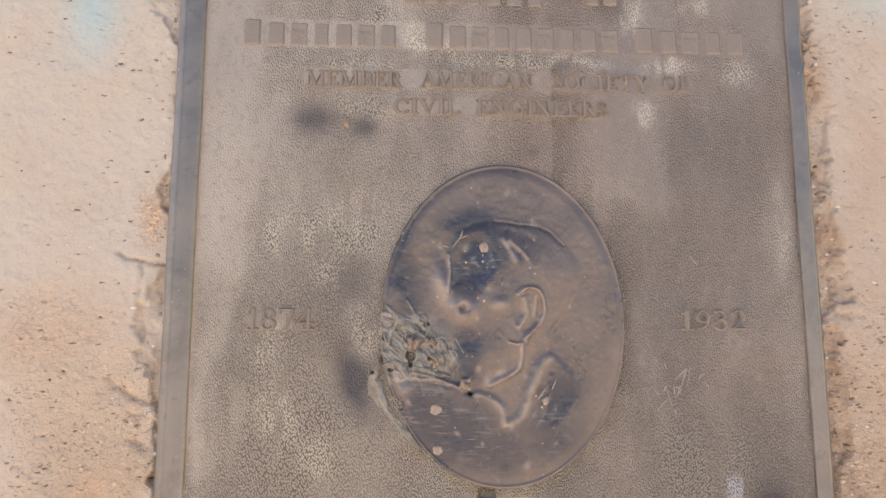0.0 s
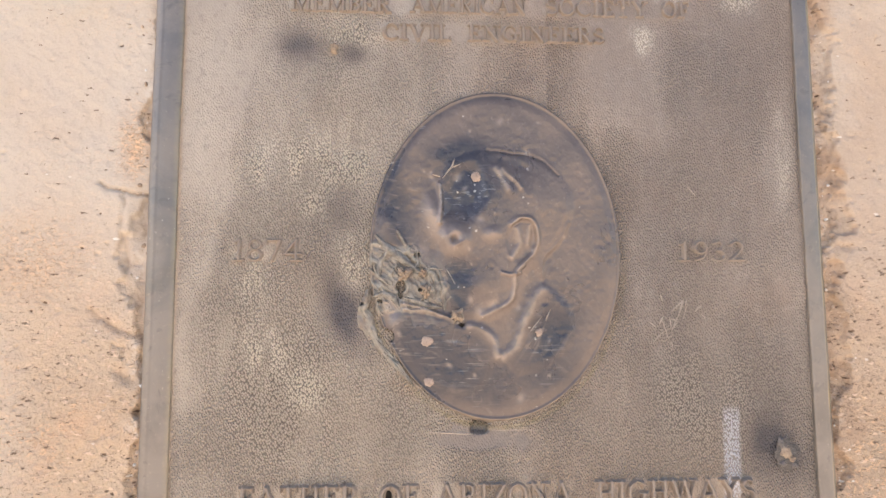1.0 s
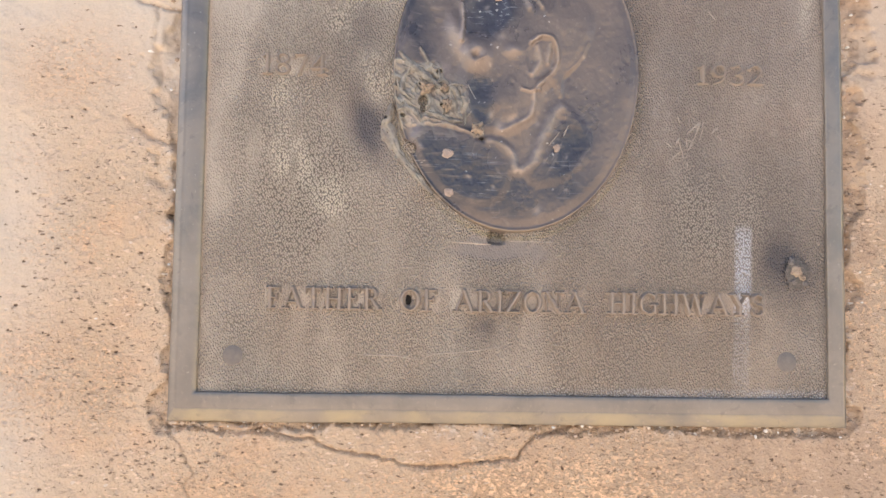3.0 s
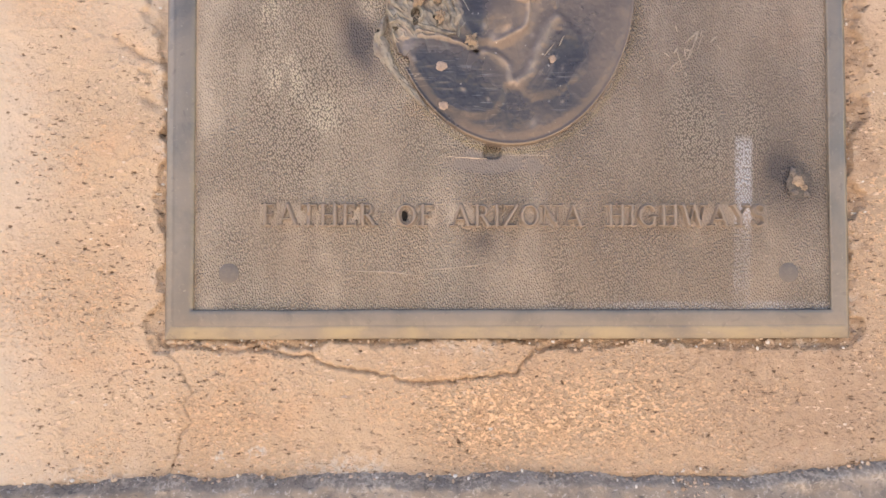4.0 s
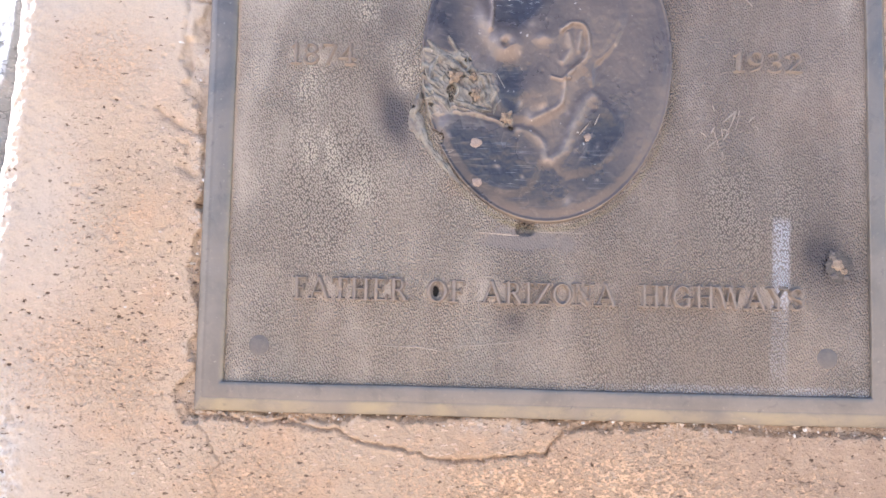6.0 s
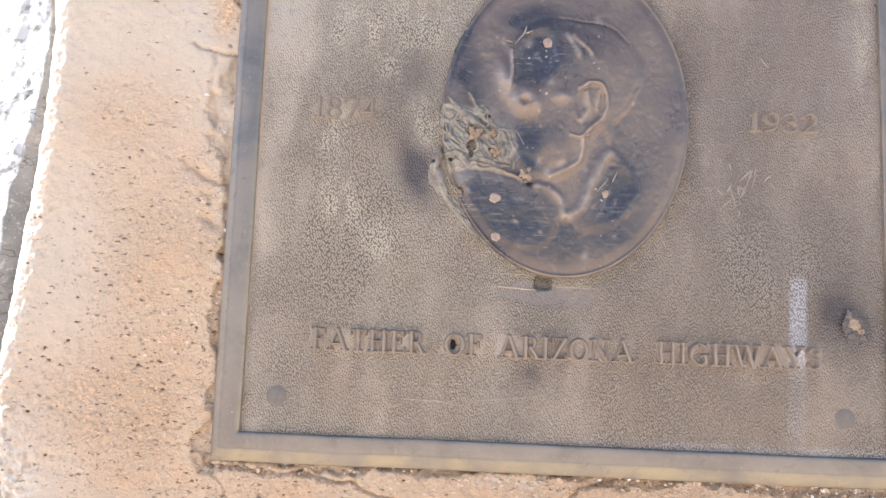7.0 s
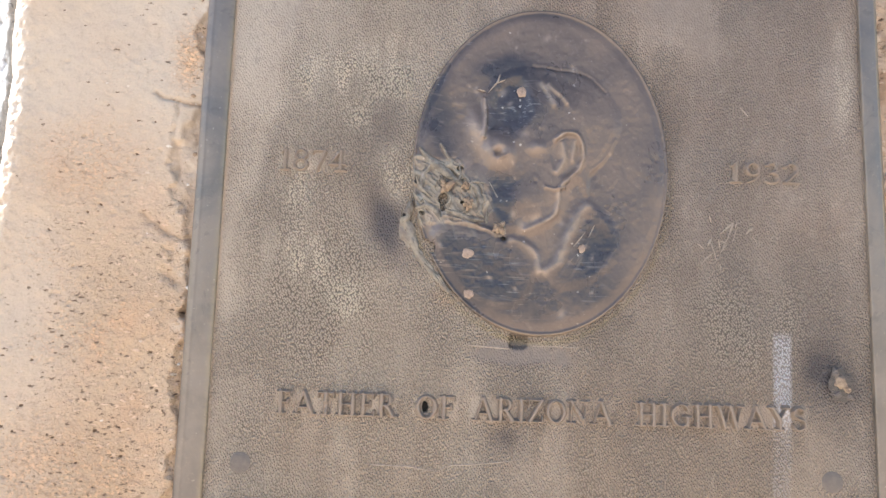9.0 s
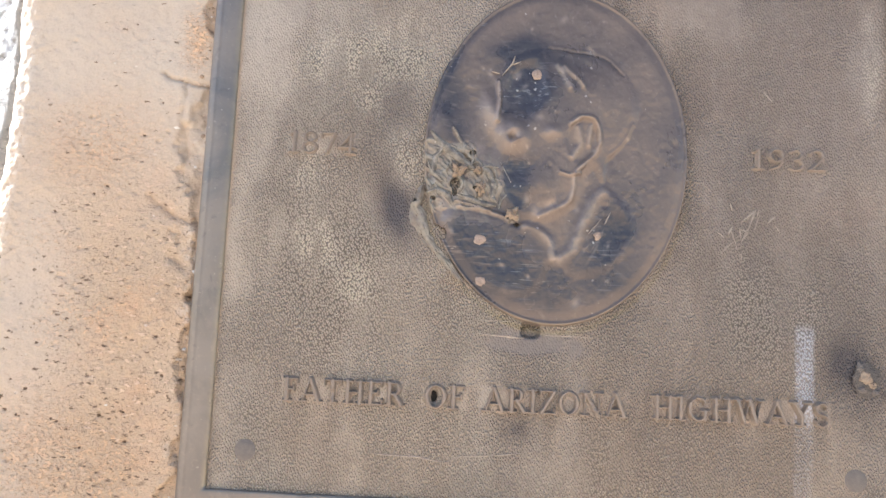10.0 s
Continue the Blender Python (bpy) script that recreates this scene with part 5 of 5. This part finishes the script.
# ---- small marks on the plate ----
def disc(name, x, z, r, tall, material, label="", rough=0.0, oval=1.0, seed=0.0, back=0.0):
    """A low dome with an uneven rim; back: how far its foot lies in front of the plate's ground."""
    bm = bmesh.new()
    rings, around = 6, 28
    grid = []
    for i in range(1, rings + 1):
        q = i / rings
        row = []
        for k in range(around):
            a = 2 * math.pi * k / around
            w = 1 + rough * (noise.noise(Vector((math.cos(a) * 1.7, math.sin(a) * 1.7, seed))) + 0.5 * noise.noise(Vector((math.cos(a) * 5, math.sin(a) * 5, seed))))
            lump = tall * (1 - q**4) * (1 + 1.2 * rough * noise.noise(Vector((q * 3 * math.cos(a), q * 3 * math.sin(a), seed + 5))))
            row.append(bm.verts.new((x + r * q * w * math.cos(a), -back - lump, z + r * oval * q * w * math.sin(a))))
        grid.append(row)
    top = bm.verts.new((x, -back - tall, z))
    for k in range(around):
        bm.faces.new((top, grid[0][(k + 1) % around], grid[0][k]))
        for i in range(rings - 1):
            bm.faces.new((grid[i][k], grid[i][(k + 1) % around], grid[i + 1][(k + 1) % around], grid[i + 1][k]))
    bmesh.ops.recalc_face_normals(bm, faces=bm.faces[:])
    if back > 0.003:
        return part(name, bm, material, medallion, label)
    return on_plate(part(name, bm, material, plaque, label))


disc("mounting_plug", -0.249, 1.0070, 0.0090, 0.0009, PLUG, "flat round bronze plug")
disc("mounting_plug", 0.251, 1.0074, 0.0090, 0.0009, PLUG, "flat round bronze plug")
disc("impact_scar", 0.2625, 1.0875, 0.0110, 0.0012, DENT, "dark dented shot scar", 0.25, 1.25, 2.0, -0.0012)
disc("impact_scar", 0.2615, 1.0905, 0.0058, 0.0034, SCAR, "yellowish torn shot scar", 0.40, 1.10, 17.0, -0.0015)
disc("impact_scar", 0.2665, 1.0845, 0.0040, 0.0030, SCAR, "yellowish torn shot scar", 0.45, 0.9, 18.0, -0.0015)
disc("impact_scar", 0.2580, 1.0800, 0.0042, 0.0026, PLUG, "ragged grey shot scar", 0.40, 0.7, 19.0, -0.0015)
disc("impact_scar", 0.2690, 1.0785, 0.0036, 0.0026, PLUG, "ragged grey shot scar", 0.40, 0.9, 20.0, -0.0015)
disc("impact_scar", 0.2570, 1.0985, 0.0030, 0.0024, PLUG, "ragged grey shot scar", 0.45, 1.5, 21.0, -0.0015)
disc("impact_scar", -0.1455, 1.4560, 0.0042, 0.0035, SCAR, "yellowish torn shot scar", 0.6, 1.1, 3.0, 0.0)
disc("impact_scar", -0.0165, 1.3365, 0.0050, 0.0012, PALE_SCAR, "pale pinkish lead splash", 0.3, 1.0, 4.0, 0.0068)
disc("impact_scar", -0.061, 1.1905, 0.0052, 0.0008, PALE_SCAR, "pale pinkish lead splash", 0.4, 0.8, 5.0, 0.0070)
disc("impact_scar", 0.038, 1.1980, 0.0034, 0.0008, PALE_SCAR, "pale pinkish lead splash", 0.4, 1.0, 6.0, 0.0060)
disc("impact_scar", -0.059, 1.1560, 0.0042, 0.0008, PALE_SCAR, "pale pinkish lead splash", 0.3, 1.0, 7.0, 0.0062)
disc("filler_lump", -0.0815, 1.2500, 0.0060, 0.004, SCAR, "sandy yellow filler lump", 0.9, 1.1, 11.0, 0.0085)
disc("filler_lump", -0.0620, 1.2350, 0.0042, 0.003, SCAR, "sandy yellow filler lump", 0.9, 1.3, 12.0, 0.0085)
disc("filler_lump", -0.0345, 1.2135, 0.0055, 0.003, SCAR, "sandy yellow filler lump", 0.9, 0.9, 13.0, 0.0105)
disc("filler_lump", -0.0640, 1.2510, 0.0035, 0.003, SCAR, "sandy yellow filler lump", 0.8, 1.0, 14.0, 0.0080)
# black disc sunk in the hole in place of its shade
disc("shot_hole", -0.0945, 1.0585, 0.0040, 0.0002, HOLE_SHADE, "black shot hole", 0.6, 1.3, 8.0, -0.004)


def scratch(stops, wide, tall=0.0004, back=0.0, material=SCRATCH, name="scratch"):
    """A thin bright score with raised lips."""
    bm = bmesh.new()
    rows = []
    stops = [Vector((a, 0, b)) for a, b in stops]
    fine = []
    for a, b in zip(stops, stops[1:]):
        fine += [a.lerp(b, k / 14) for k in range(14)]
    fine.append(stops[-1])
    for k, p in enumerate(fine):
        ahead = (fine[min(k + 1, len(fine) - 1)] - fine[max(k - 1, 0)]).normalized()
        across = Vector((-ahead.z, 0, ahead.x))
        taper = wide * (0.25 + 0.75 * math.sin(math.pi * (k + 0.5) / len(fine))) * (1 + 0.4 * noise.noise(p * 150))
        p = p + across * 0.0008 * noise.noise(p * 60)
        rows.append([bm.verts.new(p + across * taper * s + Vector((0, 0.0008 - back - (tall + 0.0008) * (1 - abs(s)), 0))) for s in (-1, -0.3, 0.3, 1)])
    for a, b in zip(rows, rows[1:]):
        for k in range(3):
            bm.faces.new((a[k], b[k], b[k + 1], a[k + 1]))
    bmesh.ops.recalc_face_normals(bm, faces=bm.faces[:])
    if back > 0.003:
        return part(name, bm, material, medallion)
    return on_plate(part(name, bm, material, plaque))


scratch(((-0.148, 1.0100), (-0.110, 1.0090), (-0.075, 1.0045)), 0.0013, 0.0012)
scratch(((-0.083, 1.0050), (-0.070, 1.0105), (-0.040, 1.0130), (-0.010, 1.0175)), 0.0013, 0.0012)
scratch(((-0.060, 1.1120), (-0.020, 1.1100)), 0.0012)
scratch(((-0.005, 1.1130), (0.052, 1.1125)), 0.0010)
scratch(((-0.072, 1.1220), (-0.045, 1.1235), (-0.026, 1.1225)), 0.0008)
scratch(((0.160, 1.2150), (0.172, 1.2260), (0.166, 1.2080)), 0.0014, 0.0012)
scratch(((0.180, 1.3300), (0.187, 1.3220)), 0.0013, 0.0012)
rng = random.Random(5)
for k in range(14):
    px, pz, turn, long = rng.gauss(0.166, 0.010), rng.gauss(1.212, 0.011), rng.choice((0.8, 2.2, 1.5)) + rng.gauss(0, 0.25), rng.uniform(0.006, 0.018)
    scratch(((px - long * math.cos(turn) / 2, pz - long * math.sin(turn) / 2), (px, pz + 0.001), (px + long * math.cos(turn) / 2, pz + long * math.sin(turn) / 2)), rng.uniform(0.0008, 0.0014), 0.0012)
scratch(((-0.047, 1.3350), (-0.038, 1.3460), (-0.036, 1.3530)), 0.0009, 0.0014, 0.0058)
scratch(((-0.038, 1.3450), (-0.031, 1.3480)), 0.0006, 0.0014, 0.0058)
scratch(((-0.056, 1.3380), (-0.049, 1.3365)), 0.0007, 0.0008, 0.0065)
scratch(((0.043, 1.2080), (0.048, 1.2180)), 0.0006, 0.0006, 0.0100)
scratch(((0.030, 1.1990), (0.040, 1.2120)), 0.0006, 0.0006, 0.0100)

# thin shards of torn metal
rng = random.Random(21)
for stops in (((-0.0453, 1.2581), (-0.040, 1.248), (-0.0345, 1.2376), (-0.040, 1.229), (-0.0462, 1.2216)), ((-0.052, 1.2371), (-0.043, 1.2368), (-0.0345, 1.2376)),
              ((-0.0627, 1.2520), (-0.055, 1.2545), (-0.0467, 1.2537)), ((-0.0450, 1.2310), (-0.0447, 1.2240), (-0.0453, 1.2170)), ((-0.0874, 1.2883), (-0.084, 1.283), (-0.0792, 1.2742)), ((-0.1072, 1.2578), (-0.1040, 1.2478), (-0.0929, 1.2392)),
              ((-0.0700, 1.2700), (-0.0690, 1.2600), (-0.0720, 1.2520))):
    scratch(stops, 0.0016, 0.0026, 0.0052, TORN, "torn_shard")
for stops, wide in ((((-0.1063, 1.2840), (-0.0953, 1.2717), (-0.0777, 1.2594), (-0.0651, 1.2496)), 0.0042), (((-0.0953, 1.2705), (-0.1010, 1.2610), (-0.1035, 1.2480), (-0.0953, 1.2398)), 0.0030),
                    (((-0.0651, 1.2545), (-0.0551, 1.2496), (-0.0501, 1.2373), (-0.0526, 1.2275), (-0.0476, 1.2226)), 0.0036),
                    (((-0.0820, 1.2290), (-0.0720, 1.2260), (-0.0600, 1.2215), (-0.0480, 1.2200)), 0.0034), (((-0.1080, 1.2300), (-0.0990, 1.2330), (-0.0900, 1.2290), (-0.0850, 1.2210)), 0.0034)):
    scratch(stops, wide, 0.0028, 0.0054, TORN, "torn_shard")
for k in range(5):
    a, r = rng.uniform(0, 2 * math.pi), rng.uniform(0.2, 1.0)
    px, pz = -0.080 + 0.040 * r * math.cos(a) - 0.012 * math.sin(a), 1.237 + 0.026 * r * math.sin(a)
    turn, long = rng.uniform(0, math.pi), rng.uniform(0.005, 0.013)
    bow = rng.uniform(-0.5, 0.5)
    ends = []
    for q in (-0.5, -0.17, 0.17, 0.5):
        ends.append((px + long * (q * math.cos(turn) - bow * (0.25 - q * q) * math.sin(turn)), pz + long * (q * math.sin(turn) + bow * (0.25 - q * q) * math.cos(turn))))
    scratch(ends, rng.uniform(0.0004, 0.0010), rng.uniform(0.0015, 0.0035), 0.0060, TORN, "torn_shard")


# ---- crumbs of grit along the broken edges ----
def make_grit():
    bm = bmesh.new()
    bmesh.ops.create_icosphere(bm, subdivisions=1, radius=1.0)
    ball = np.array([v.co[:] for v in bm.verts])
    tris = np.array([[v.index for v in f.verts] for f in bm.faces])
    bm.free()
    rng = np.random.default_rng(9)
    places = []
    for k in range(850):
        x = rng.uniform(-0.47, 0.42)
        z = float(stone_foot(np.array([x]))[0]) + rng.normal(0.0, 0.0045)
        places.append((x, rng.uniform(0.0, 0.004), z))
    for k in range(420):
        z = rng.uniform(OUT_B - 0.01, 1.62)
        far = abs(rng.normal(0, 0.009))
        places.append((OUT_L - far if rng.random() < 0.5 else OUT_R + far, rng.uniform(0.003, 0.009), z))
    for k in range(420):
        places.append((rng.uniform(OUT_L, OUT_R), rng.uniform(0.002, 0.006), OUT_B - abs(rng.normal(0, 0.006))))
    for k in range(130):
        x = rng.normal(0.155, 0.022)
        places.append((x, rng.uniform(-0.006, 0.002), float(stone_foot(np.array([x]))[0]) - 0.006 + rng.normal(0.0, 0.006)))
    for k in range(420):
        z = rng.uniform(0.96, 1.36)
        out = rng.uniform(0.001, 0.020)
        places.append((float(stone_edge(np.array([z]))[0]) - out, 0.036 - 0.4 * out, z))
    verts, faces = [], []
    for k, p in enumerate(places):
        r = 0.0005 + 0.0016 * rng.random() ** 2.5
        shape = ball * r * rng.uniform(0.6, 1.3, (1, 3)) * rng.uniform(0.8, 1.2, (len(ball), 1))
        verts.append(shape + np.array(p))
        faces.append(tris + k * len(ball))
    mesh = bpy.data.meshes.new("grit")
    mesh.from_pydata(np.concatenate(verts).tolist(), [], np.concatenate(faces).tolist())
    mesh.materials.append(GRIT)
    ob = link("grit", mesh, None)
    tagged(ob, "loose pale grit along the broken stone edges", "grit", kind="stuff")


make_grit()
